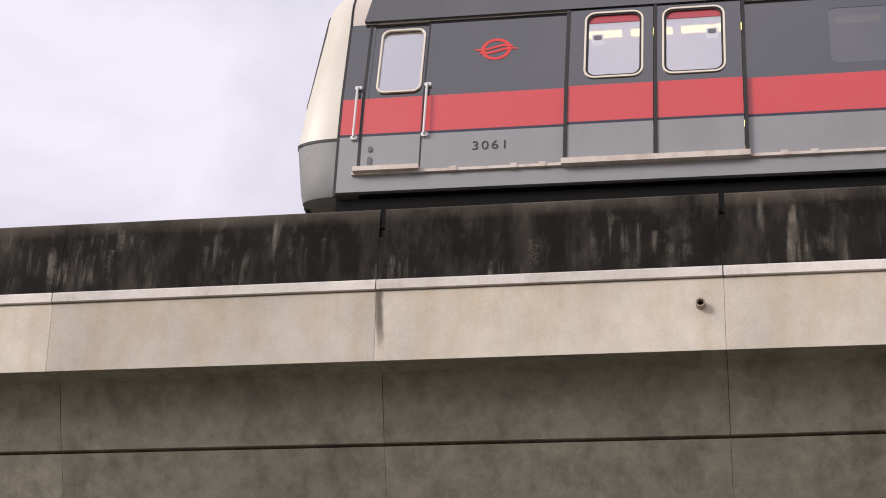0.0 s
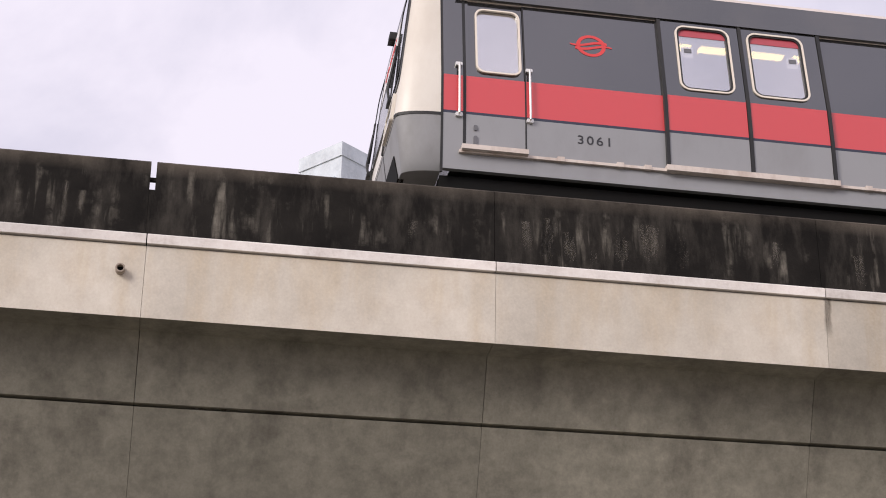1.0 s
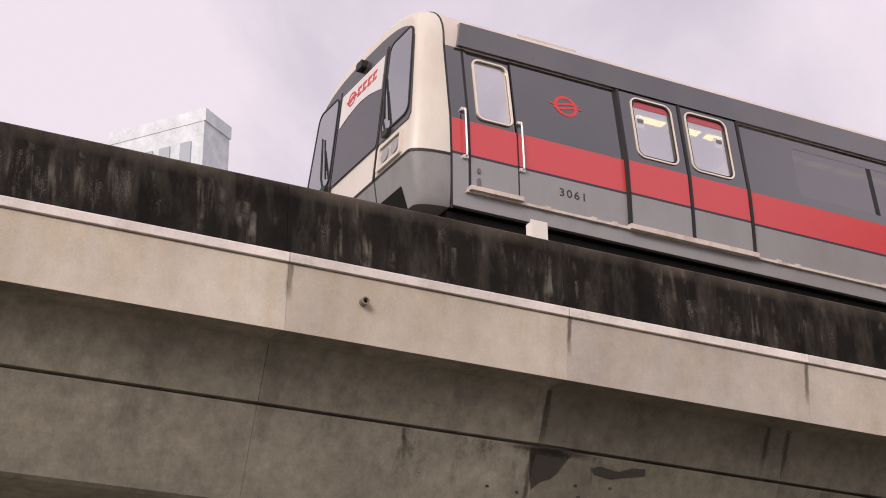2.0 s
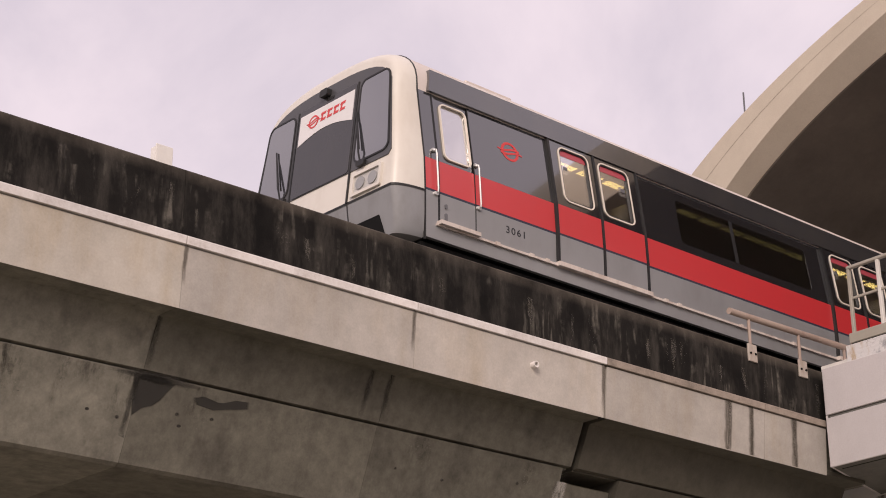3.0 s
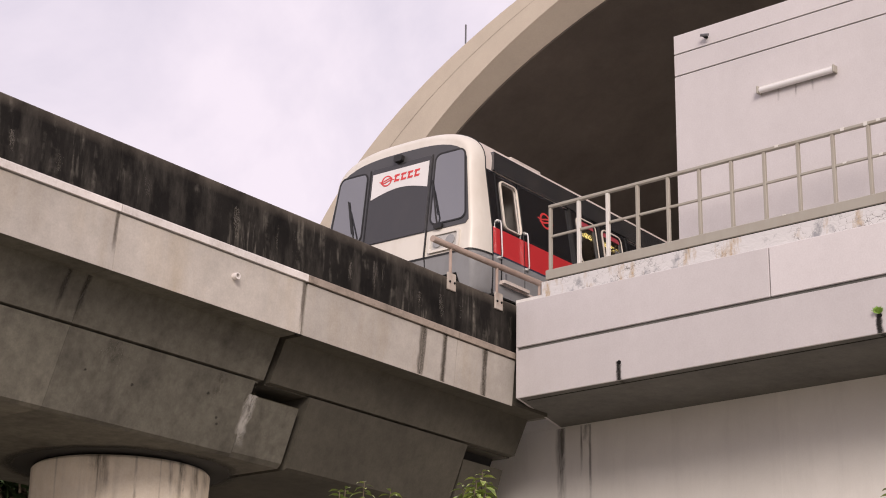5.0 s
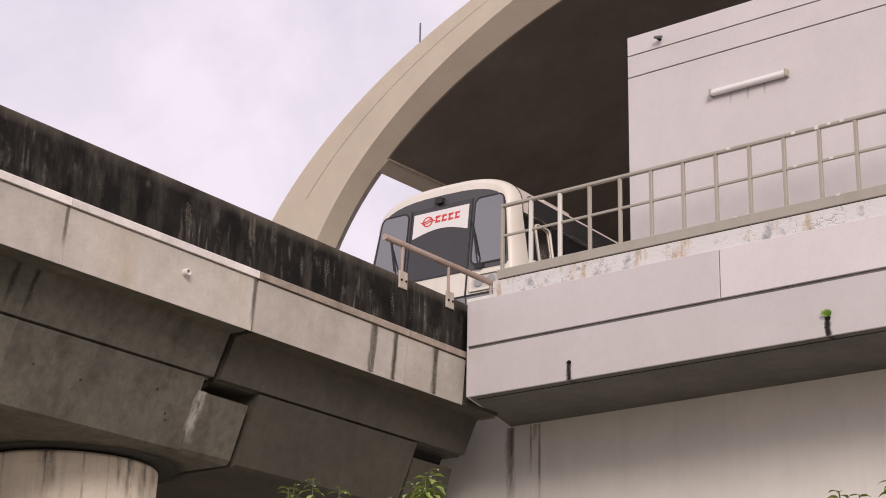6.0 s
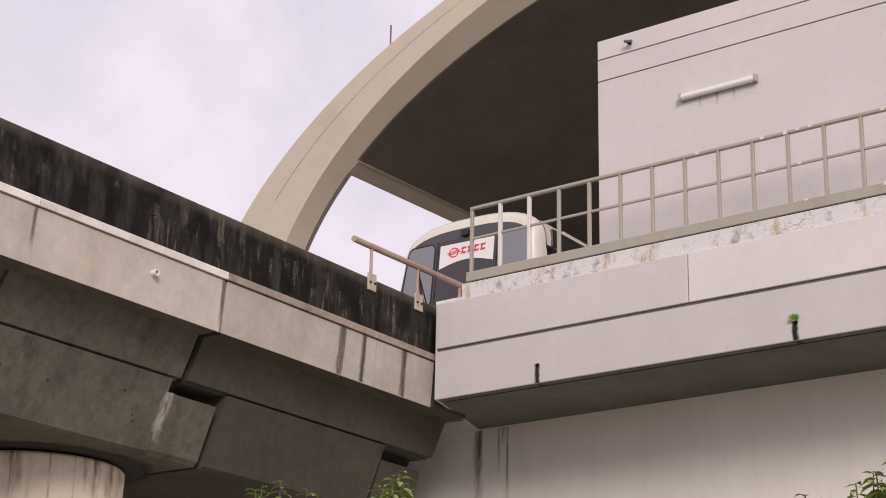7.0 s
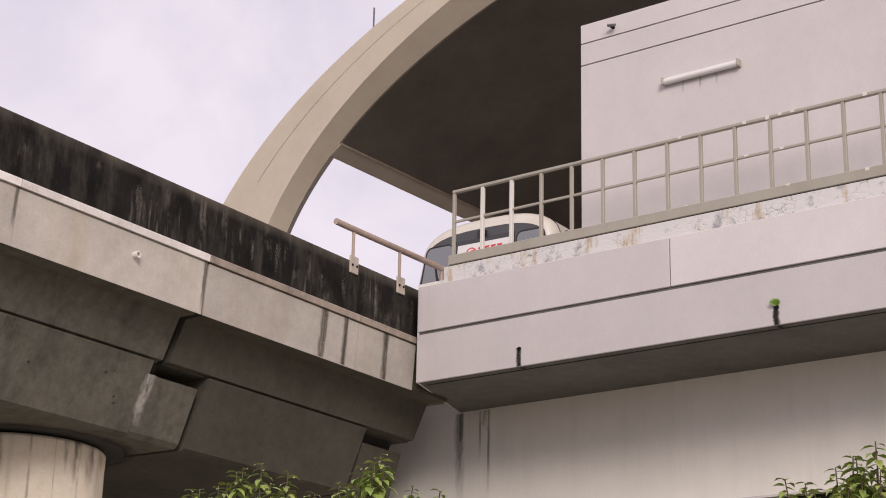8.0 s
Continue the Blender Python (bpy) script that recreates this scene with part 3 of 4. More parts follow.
part("panel", prism([(0.012, -0.02), (1.76, 0.565), (1.76, 0.6), (0.012, 0.012)], Z0 + 0.01, Z2 - 0.004, lambda a, b, c: (a, b, c)), M_WHITE, deck_edge)
part("drip_groove", box(0.2, 0.225, -26, -0.03, Z0 + 0.006, Z0 + 0.014), M_DARK, deck_edge, "dark drip groove")
part("upstand", box(0.05, 0.6, -26, -0.4, Z2 - 0.02, 8.886), M_PEEL, deck_edge, "stained upstand with peeling flaking paint")
wall = station_piece("wall_station", "pale grey rendered station wall under the deck", "wall")
part("wall", box(1.82, 2.1, -3.0, 6.2, -0.2, Z0 + 0.01), M_WALL, wall)
part("wall", box(1.82, 2.1, 0.56, 6.2, Z0 + 0.013, 8.12), M_WALL, wall)
part("wall", box(1.82, 2.1, -26, -3.0, 5.62, Z0 + 0.01), M_WALL, wall)
part("wall", box(1.82, 2.1, -26, -3.0, -0.2, 4.3), M_WALL, wall)
part("drip_edge", box(1.80, 1.84, -26, -3.0, 5.6, 5.63), M_WHITE, wall)
# back of the opening, its shade painted in
part("recess", box(2.0, 2.08, -26, -3.0, 4.3, 5.62), M_DARK, wall, "recessed opening with its shade painted near-black")
tagged(part("station_deck", box(0.5, 55, -26, 0.4, 8.3, 8.88), M_WALL), "concrete station deck", "floor", kind="structure").matrix_basis = SM
tagged(part("station_track_deck", box(2.11, 55, 0.45, 8.5, 7.3, 8.2), M_WEB), "concrete deck carrying the station track", "floor", kind="structure").matrix_basis = SM

# weep drains with black runs, and a fern
SFACE = lambda a, b: SM @ Vector((-0.004, a, b))
for y, zt in ((-1.71, 7.52), (-5.43, 7.5)):
    d = tagged(empty("weep_drain", SM), "small black drain hole in the white beam", "drain", "beam drains")
    c = [(y + 0.028 * math.cos(w), zt + 0.028 * math.sin(w)) for w in (2 * math.pi * i / 14 for i in range(14))]
    part("bore", prism(c, -0.012, 0.02, lambda a, b, q: (q, a, b)), M_UNDER, d)
    for w in (0.1, 0.075):
        streak(y + 0.01, w, Z0, zt + 0.02, SFACE, M_RUN, "black run under the drain", rng, True)
    streak(y + 0.01, 0.09, 0.0, 0.16, lambda a, b: SM @ Vector((b, a, Z0 - 0.006)), M_RUN, "black run under the drain", rng)
for y, w, z0 in ((0.57, 0.1, 6.6), (0.6, 0.2, 5.9), (0.22, 0.05, 6.5), (0.07, 0.06, 6.0), (0.13, 0.1, 6.95)):
    streak(y, w, z0, Z0 - 0.01, lambda a, b: SM @ Vector((1.814, a, b)), M_FAINT4, "grey water run on the station wall", rng)
fern = tagged(empty("fern", SM @ pose(-0.02, -5.43, 7.5)), "small bright green fern growing from the drain", "plant")
bm = bmesh.new()
for i in range(26):
    w = 2 * math.pi * i / 26
    dv = Vector((-0.5 + 0.3 * math.cos(w), math.sin(w), 0.75 + 0.5 * rng.uniform(-1, 1))).normalized()
    sd = dv.cross(Vector((1, 0.2, 0))).normalized() * 0.014
    o = Vector((0, 0, 0.02))
    vs = [bm.verts.new(p) for p in (o - sd * 0.4, o + sd * 0.4, o + dv * 0.05 + sd, o + dv * rng.uniform(0.07, 0.11), o + dv * 0.05 - sd)]
    bm.faces.new(vs)
part("fronds", bm, M_FERN, fern)

# railing along the deck edge
railing = tagged(empty("railing", SM), "beige painted steel railing on the station deck edge", "railing")
RY0, RP, RN = -0.5, 0.4875, 36
# shadow line below the channel, painted as a black strip
part("shadow_strip", box(0.06, 0.18, RY0 - RP * RN, RY0, 8.87, 8.9), M_UNDER, railing, "strip painted dark as the shadow under the railing channel")
part("kerb_channel", box(0.04, 0.2, RY0 - RP * RN, RY0 + 0.03, 8.9, 9.04, 0.008), M_RAIL, railing)
part("top_rail", box(0.10, 0.16, RY0 - RP * RN, RY0 + 0.025, 9.975, 10.02, 0.008), M_RAIL, railing)
part("mid_rail", box(0.115, 0.145, RY0 - RP * RN, RY0, 9.535, 9.57, 0.005), M_RAIL, railing)
post = part("post", box(0.105, 0.155, -0.022, 0.022, 9.04, 9.975, 0.005), M_RAIL, railing)
post.matrix_basis = pose(0, RY0, 0)
# the second and third posts are whiter than the others
fresh = part("post", box(0.103, 0.157, -0.024, 0.024, 9.04, 9.975, 0.005), M_PALE, railing, "paler white post")
fresh.matrix_basis = pose(0, RY0 - RP, 0)
shared("post", fresh, pose(0, RY0 - 2 * RP, 0), railing)
for i in range(3, RN + 1):
    shared("post", post, pose(0, RY0 - RP * i, 0), railing)

for n, z0, z1 in ((7.4, 9.99, 10.024), (9.3, 9.98, 10.024), (9.95, 9.97, 10.025), (10.3, 9.99, 10.024), (10.65, 9.99, 10.024), (12.6, 9.98, 10.024), (9.3, 9.55, 9.574), (10.3, 9.54, 9.574), (7.6, 9.03, 9.046), (10.5, 9.02, 9.046), (12.6, 9.0, 9.046)):
    y = RY0 - RP * n
    x0 = 0.037 if z1 < 9.1 else 0.112 if z1 < 9.6 else 0.097
    part("paint_patch", box(x0, x0 + 0.03, y - 0.03, y + 0.02, z0, z1), M_PALE, railing, "small fresh white paint touch-up")

# service tower behind the railing
tower = station_piece("service_tower", "white rendered service block with two fine grooves", "building")
TX, TY, TZ = 0.8, -2.18, 12.38
for z0, z1 in ((8.86, 11.745), (11.765, 12.08), (12.1, TZ)):
    part("wall", box(TX, TX + 3.6, -22, TY, z0, z1), M_WHITE, tower)
part("core", box(TX + 0.03, TX + 3.5, -21.9, TY - 0.03, 9, TZ - 0.1), M_DARK, tower)

# wall lamp
LY0, LY1, LZ = -4.67, -3.52, 11.2
lamp = tagged(empty("wall_lamp", SM), "long unlit fluorescent batten lamp on the white block", "lamp")
part("batten", box(TX - 0.06, TX, LY0, LY1, LZ - 0.025, LZ + 0.015, 0.01), M_PALE, lamp)
part("diffuser", tube([(TX - 0.055, LY0 + 0.03, LZ - 0.045), (TX - 0.055, LY1 - 0.03, LZ - 0.045)], 0.042, 12), M_STICKER, lamp, smooth=True)
for y in (LY0 + 0.01, LY1 - 0.01):
    part("end_cap", box(TX - 0.1, TX, y - 0.015, y + 0.015, LZ - 0.09, LZ + 0.015, 0.006), M_RAIL, lamp)
cctv = tagged(empty("wall_spigot", SM), "small dark metal spigot on the white block", "spigot")
part("bracket", tube([(TX, -2.72, 12.21), (TX - 0.09, -2.72, 12.21)], 0.025, 8), M_UNDER, cctv)
part("cap", tube([(TX - 0.09, -2.68, 12.22), (TX - 0.09, -2.8, 12.195)], 0.022, 8), M_GUTTER, cctv)
LFACE = lambda a, b: SM @ Vector((TX - 0.004, a, b))
for y in (-3.8, -4.06, -4.3):
    streak(y, 0.04, 10.95, LZ - 0.05, LFACE, M_FAINT, "faint grey run under the lamp", rng)

# ---- arched roof ----
arch = tagged(empty("arched_roof", SM), "large beige concrete barrel roof with a thick arched rim", "roof", kind="structure")


def arc(n, a, b, y):
    """Height of an arch line over y, in the station's cross section,"""
    r = abs(y + 6)
    f = max(0.0, 1 - (r / a) ** n)
    return 10 + b * f ** (1 / n)


def arch_point(n, a, b, w):
    """Point at the angle w (degrees) of a superellipse arch, straight legs below its springing."""
    c, q = math.cos(radians(w)), math.sin(radians(w))
    if q <= 0:
        return -6 + math.copysign(a, c), 10 + 12 * q
    y = -6 + a * math.copysign(abs(c) ** (2 / n), c)
    return y, arc(n, a, b, y)


def rim_rows(w):
    o, m, v = arch_point(2.1, 15.96, 8.15, w), arch_point(2.1, 14.28, 7.8, w), arch_point(2.25, 14.1, 7.22, w)
    m = (m[0], min(m[1], arc(2.1, 15.96, 8.15, m[0]) - 0.25 if w > 0 else m[1]))
    v = (v[0], min(v[1], arc(2.1, 15.96, 8.15, v[0]) - 0.12 if w > 0 else v[1]))
    return (5.0, *o), (5.0, *m), (5.44, *v), (5.9, v[0] + 0.35 * (1 if v[0] > -6 else -1), v[1] + 0.12), (6.3, o[0] + 0.02, o[1] + 0.02)


SPRING = next(w for w in (0.25 * i for i in range(360)) if rim_rows(w)[2][1] < 6.3)
bm = bmesh.new()
rows = [[bm.verts.new(p) for p in rim_rows(-8 + 196 * i / 120)] for i in range(121)]
for r0, r1 in zip(rows, rows[1:]):
    for k in range(5):
        bm.faces.new((r0[k], r0[(k + 1) % 5], r1[(k + 1) % 5], r1[k]))
groove = bmesh.new()
gr = []
for i in range(70):
    o, m = rim_rows(24 + 0.8 * i)[:2]
    p, q = (Vector(o).lerp(Vector(m), f) for f in (0.42, 0.43))
    gr.append([groove.verts.new((4.997, v.y, v.z)) for v in (p, q)])
for a, b in zip(gr, gr[1:]):
    groove.faces.new((a[0], a[1], b[1], b[0]))
part("rim", bm, M_ARCH, arch, "thick beige concrete arch rim", smooth=True)
bm = bmesh.new()
rows = []
for i in range(61):
    y0, z0 = rim_rows(SPRING + (180 - 2 * SPRING) * i / 60)[2][1:]
    y1, z1 = y0 + 0.02 * (y0 + 6), z0 + 0.35
    rows.append([bm.verts.new((x, y, z)) for x, y, z in ((5.46, y0 - 0.012, z0 - 0.012), (48, y0 - 0.012, z0 - 0.012), (48, y1, z1), (5.46, y1, z1))])
for r0, r1 in zip(rows, rows[1:]):
    for k in range(4):
        bm.faces.new((r0[k], r0[(k + 1) % 4], r1[(k + 1) % 4], r1[k]))
bm.faces.new(rows[0])
bm.faces.new(rows[-1][::-1])
part("vault", bm, M_VAULT_SHADE, arch, "barrel roof underside with its shade put into the colour", smooth=True)
b0 = rim_rows(SPRING)[2]
b1 = rim_rows(next(w for w in (SPRING - 0.1 * i for i in range(200)) if rim_rows(w)[2][2] < b0[2] - 0.2))[2]
part("edge_beam", prism([(b0[1] - 0.02, b0[2] - 0.02), (b1[1], b1[2]), (b1[1] + 0.06, b1[2] + 0.02), (b0[1] + 0.2, b0[2] + 0.1)], 5.45, 48), M_ARCH, arch, "beige beam along the roof edge")
part("beam_joint", prism([(b0[1] - 0.045, b0[2] + 0.0), (b0[1] - 0.03, b0[2] - 0.03), (b0[1], b0[2]), (b0[1] - 0.02, b0[2] + 0.02)], 5.46, 48), M_PATCHLINE, arch, "fine dark joint along the beam")
part("groove", groove, M_PATCHLINE, arch, "fine dark joint line along the rim")
# two unseen walls added to block light, so the hall stays dark
part("end_wall", box(47, 47.4, -17.0, 6.2, 8.3, 16.8), M_VAULT_SHADE, arch, "added unseen end wall keeping light out of the platform hall")
part("side_wall", box(4.9, 47, -17.4, -17.0, 8.8, 14.6), M_VAULT_SHADE, arch, "added unseen side wall keeping light out of the platform hall")
part("platform_slab", box(6.2, 47, -16.9, 0.9, 8.88, 9.62), M_WALL, arch, "concrete station platform")
mast = tagged(empty("lightning_rod", SM), "thin metal lightning rod on the roof", "rod")
part("rod", tube([(7.0, 6.85, 15.2), (7.0, 6.85, 17.68)], 0.02, 6), M_GUTTER, mast)

# ---- pipe handrail on the end of the parapet ----
guard = tagged(empty("pipe_handrail"), "rust-brown pipe handrail clamped to the parapet end", "handrail")
part("pipe", tube([(23.67, 0.2, 9.22), (23.9, 0.2, 9.22), (26.3, 0.2, 9.25)], 0.045, 12), M_PIPE, guard, smooth=True)
for x in (24.07, 25.15, 26.2):
    part("post", tube([(x, 0.2, 8.55), (x, 0.2, 9.21)], 0.022, 8), M_PIPE, guard, smooth=True)
part("lower_pipe", tube([(25.5, 0.24, 8.56), (26.25, 0.24, 8.54)], 0.045, 10), M_PIPE, guard, smooth=True)
for x in (24.07, 25.15):
    part("plate", box(x - 0.26, x - 0.08, 0.035, 0.06, 8.52, 8.76, 0.004), M_PLATE, guard, "small bolted bracket plate")
    for dx in (-0.05, 0.05):
        part("bolt", tube([(x - 0.17 + dx, 0.02, 8.63), (x - 0.17 + dx, 0.04, 8.63)], 0.016, 6), M_UNDER, guard)

# ---- train ----
train = tagged(empty("train"), "grey, charcoal and red metro train car with cream cab end", "train")
LEN, HW = 23.0, 1.6
SEAM = 0.45


def tumble(z):
    """How far the body side leans in at a height: upright to the red stripe, sloping above it."""
    return 0.0 if z < 1.55 else 0.02 * (z - 1.55) / 0.42 if z < 1.97 else 0.02 + 0.143 * (z - 1.97)


NEAR = lambda a, b, c: (a, -HW - c + tumble(b), b)
FAR = lambda a, b, c: (a, HW + c - tumble(b), b)
RAKE = 0.105
FRONT = lambda a, b, c: (RAKE * (b - 1.5) - c, a, b)
BANDS = ((0.9, 1.52, "lower_panel", M_GREY), (1.52, 1.55, "stripe_line", M_BLUE), (1.55, 1.97, "red_stripe", M_RED))
UP0, UP1 = 1.97, 2.95


def roof_profile():
    """Domed top of the car body, from one eave to the other."""
    out = []
    for i in range(25):
        w = math.pi * i / 24
        c, s = math.cos(w), math.sin(w)
        out.append((1.44 * math.copysign(abs(c) ** 0.72, c), 2.95 + 0.75 * abs(s) ** 0.72))
    return out


TOP = roof_profile()


def vband(x0, x1, z0, z1, c0, c1, place):
    """An upright strip that follows the lean of the body side."""
    bm = bmesh.new()
    zs = [z0] + [z for z in (1.55, 1.97) if z0 < z < z1] + [z1]
    for a, b in zip(zs, zs[1:]):
        prism([(x0, a), (x1, a), (x1, b), (x0, b)], c0, c1, place, bm)
    return bm



def side(place, near):
    doors = [2.72 + 6.0 * k for k in range(4)]
    # wall stretches between the doorways
    x0 = SEAM
    for i, d in enumerate(doors + [LEN]):
        for z0, z1, nm, mt in BANDS:
            part(nm, prism([(x0, z0), (d, z0), (d, z1), (x0, z1)], -0.06, 0.0, place), mt, train)
        if 0 < i < 4:
            win = rounded(x0 + 0.82, d - 0.42, 2.1, 2.79, 0.07)
            part("upper_panel", ring(rounded(x0, d, UP0, UP1, 0.001), win, -0.06, 0.0, place), M_CHAR, train)
            g = part("side_window", prism(win, -0.008, -0.003, place), M_TINT, train, "dark tinted saloon window")
            g.visible_shadow = False
            part("mullion", prism([(x0 + 2.02, 2.1), (x0 + 2.09, 2.1), (x0 + 2.09, 2.79), (x0 + 2.02, 2.79)], -0.002, 0.002, place), M_RUBBER, g)
        elif i == 0:
            part("upper_panel", prism([(x0, UP0), (0.72, UP0), (0.72, UP1), (x0, UP1)], -0.06, 0.0, place), M_CHAR, train)
            win = rounded(0.81, 1.24, 2.05, 2.84, 0.08)
            part("upper_panel", ring(rounded(0.72, 1.3, UP0, UP1, 0.001), win, -0.06, -0.012, place), M_CHAR, train)
            part("window_frame", ring(rounded(0.792, 1.258, 2.032, 2.858, 0.09), win, -0.02, 0.012, place), M_FRAME, train, "cream window frame")
            g = part("cab_door_window", prism(win, -0.03, -0.022, place), M_GLASS, train)
            g.visible_shadow = False
            part("upper_panel", prism([(1.3, UP0), (d, UP0), (d, UP1), (1.3, UP1)], -0.06, 0.0, place), M_CHAR, train)
        else:
            part("upper_panel", prism([(x0, UP0), (d, UP0), (d, UP1), (x0, UP1)], -0.06, 0.0, place), M_CHAR, train)
        x0 = d + 1.76
    # sliding leaves stand proud of the wall
    for d in doors:
        for a, b, wa, wb in ((d + 0.03, d + 0.865, 0.19, 0.72), (d + 0.895, d + 1.73, 0.1, 0.66)):
            win = rounded(a + wa - 0.02, a + wb, 2.07, 2.88, 0.09)
            leaf = part("door_leaf", ring(rounded(a, b, UP0, UP1, 0.001), win, -0.05, 0.03, place), M_CHAR, train, "outer sliding door leaf")
            for z0, z1, nm, mt in ((1.14, 1.52, "lower_panel", M_GREY), BANDS[1], BANDS[2]):
                part(nm, prism([(a, z0), (b, z0), (b, z1), (a, z1)], -0.05, 0.03, place), mt, leaf)
            part("window_frame", ring(rounded(a + wa - 0.04, a + wb + 0.02, 2.05, 2.9, 0.11), win, 0.0, 0.045, place), M_FRAME, leaf, "cream window frame")
            g = part("pane", prism(win, 0.005, 0.012, place), M_GLASS, leaf)
            g.visible_shadow = False
            part("window_seal", ring(win, rounded(a + wa, a + wb - 0.02, 2.09, 2.86, 0.08), 0.0, 0.034, place), M_RUBBER, leaf)
            na = a + wa + 0.03 if wa > 0.15 else a + wb - 0.17
            note = prism([(na, 2.5), (na + 0.12, 2.5), (na + 0.12, 2.64), (na, 2.64)], -0.002, 0.003, place)
            part("notice", note, M_STICKER, leaf, "small white notice on the glass")
            part("notice_mark", prism([(na + 0.02, 2.56), (na + 0.1, 2.56), (na + 0.1, 2.61), (na + 0.02, 2.61)], 0.013, 0.015, place), M_GUTTER, leaf)
            part("header", prism([(a + wa, 2.77), (a + wb - 0.02, 2.77), (a + wb - 0.02, 2.87), (a + wa, 2.87)], 0.013, 0.016, place), M_HEADER, leaf, "red band along the top of the glass")
        for x in (d - 0.01, d + 0.865, d + 1.73):
            part("door_seal", vband(x + 0.005, x + 0.04, 1.12, UP1, -0.05, 0.045, place), M_RUBBER, train, "black rubber door seal")
        part("door_sill", prism([(d - 0.02, 1.07), (d + 1.78, 1.07), (d + 1.78, 1.13), (d - 0.02, 1.13)], -0.04, 0.08, place), M_SILL, train, "worn pale step plate")
        part("lower_panel", prism([(d, 0.9), (d + 1.76, 0.9), (d + 1.76, 1.1), (d, 1.1)], -0.06, 0.0, place), M_GREY, train)
    part("side_rail", prism([(0.62, 1.075), (LEN, 1.075), (LEN, 1.105), (0.62, 1.105)], 0.0, 0.035, place), M_SILL, train, "worn pale rail along the body side")
    for x in (1.6, 2.2, 2.48, 4.78, 5.06, 6.4, 7.6):
        part("rail_clip", prism([(x, 1.07), (x + 0.07, 1.07), (x + 0.07, 1.12), (x, 1.12)], 0.0, 0.045, place), M_SILL, train)
    part("gutter", prism([(0.6, 2.96), (LEN, 2.96), (LEN, 3.29), (0.66, 3.29)], -0.16, 0.05, place), M_COVER, train, "dark grey gutter cover above the doors")
    if near:
        part("cab_sill", prism([(0.64, 1.09), (1.3, 1.09), (1.3, 1.14), (0.64, 1.14)], 0.0, 0.09, place), M_SILL, train, "worn step under the cab door")
        part("door_seam", vband(0.66, 0.69, 1.12, UP1, 0.0, 0.004, place), M_RUBBER, train)
        part("door_seam", vband(1.285, 1.3, 1.12, UP1, 0.0, 0.004, place), M_RUBBER, train)
        for x in (0.615, 1.33):
            part("handrail", tube([place(x - 0.0, 1.5, 0.01), place(x, 1.51, 0.055), place(x, 1.56, 0.06), place(x, 2.04, 0.06), place(x, 2.09, 0.055), place(x, 2.1, 0.01)], 0.012, 8), M_CHROME, train, "polished steel grab rail", True)
            for z in (1.5, 2.1):
                part("rail_foot", prism(rounded(x - 0.035, x + 0.035, z - 0.02, z + 0.02, 0.01, 2), 0.0, 0.03, place), M_CHROME, train)
        for z0, z1 in ((1.34, 1.4), (1.18, 1.28)):
            part("door_lock", prism(rounded(0.765, 0.805, z0, z1, 0.015, 2), 0.0, 0.015, place), M_GUTTER, train)


side(NEAR, True)
side(FAR, False)


def loft_cab(profile, name, material, r=0.15):
    """The rounded cab end over part of the body outline."""
    bm = bmesh.new()
    k = len(profile)
    nor = []
    for i in range(k):
        a, b = Vector(profile[max(i - 1, 0)]), Vector(profile[min(i + 1, k - 1)])
        d = (b - a).normalized()
        nor.append(Vector((d.y, -d.x)))
    rows = []
    for s in range(9):
        w = math.pi / 2 * s / 8
        row = []
        for (y, z), nv in zip(profile, nor):
            ins = r * (1 - math.cos(w))
            ny, nz = nv.x, max(nv.y, 0.0)
            y2, z2 = y - ny * ins, z - nz * ins
            xf = RAKE * (z2 - 1.5) if z2 > 1.5 else 0.13 * (1.5 - z2)
            row.append(bm.verts.new((SEAM - (SEAM - xf) * math.sin(w), y2, z2)))
        rows.append(row)
    for r0, r1 in zip(rows, rows[1:]):
        for i in range(k - 1):
            bm.faces.new((r0[i], r0[i + 1], r1[i + 1], r1[i]))
    bm.faces.new(rows[-1])
    return part(name, bm, material, train, smooth=True)


sides_up = [(HW - tumble(z), z) for z in (1.5, 1.75, 1.97, 2.3, 2.65)]
prof_up = sides_up + TOP + [(-y, z) for y, z in reversed(sides_up)]
part_cab = loft_cab(prof_up, "cab_shell", M_CREAM)
tagged(part_cab, "cream moulded cab end with water stains")
prof_lo = [(-1.6, 1.495), (-1.6, 1.2), (-1.59, 0.97), (-1.54, 0.89), (1.54, 0.89), (1.59, 0.97), (1.6, 1.2), (1.6, 1.495)]
bm = bmesh.new()
rows = []
for s in range(9):
    w = math.pi / 2 * s / 8
    ins = 0.15 * (1 - math.cos(w))
    rows.append([bm.verts.new((SEAM - (SEAM - 0.13 * (1.5 - z)) * math.sin(w), math.copysign(abs(y) - ins, y), z)) for y, z in prof_lo])
for r0, r1 in zip(rows, rows[1:]):
    for i in range(7):
        bm.faces.new((r0[i], r0[i + 1], r1[i + 1], r1[i]))
bm.faces.new(rows[-1])
part("cab_skirt", bm, M_APRON, train, "grey lower cab apron", True)
bm = bmesh.new()
rows = []
for s in range(9):
    w = math.pi / 2 * s / 8
    ins = 0.15 * (1 - math.cos(w)) - 0.006
    x = SEAM - (SEAM + 0.006) * math.sin(w)
    rows.append([bm.verts.new((x, -1.6 + ins, z)) for z in (1.485, 1.515)])
rows += [[bm.verts.new((v.co.x, -v.co.y, v.co.z)) for v in row] for row in reversed(rows)]
for r0, r1 in zip(rows, rows[1:]):
    bm.faces.new((r0[0], r0[1], r1[1], r1[0]))
part("cab_seam", bm, M_RUBBER, train, "black seam round the cab")
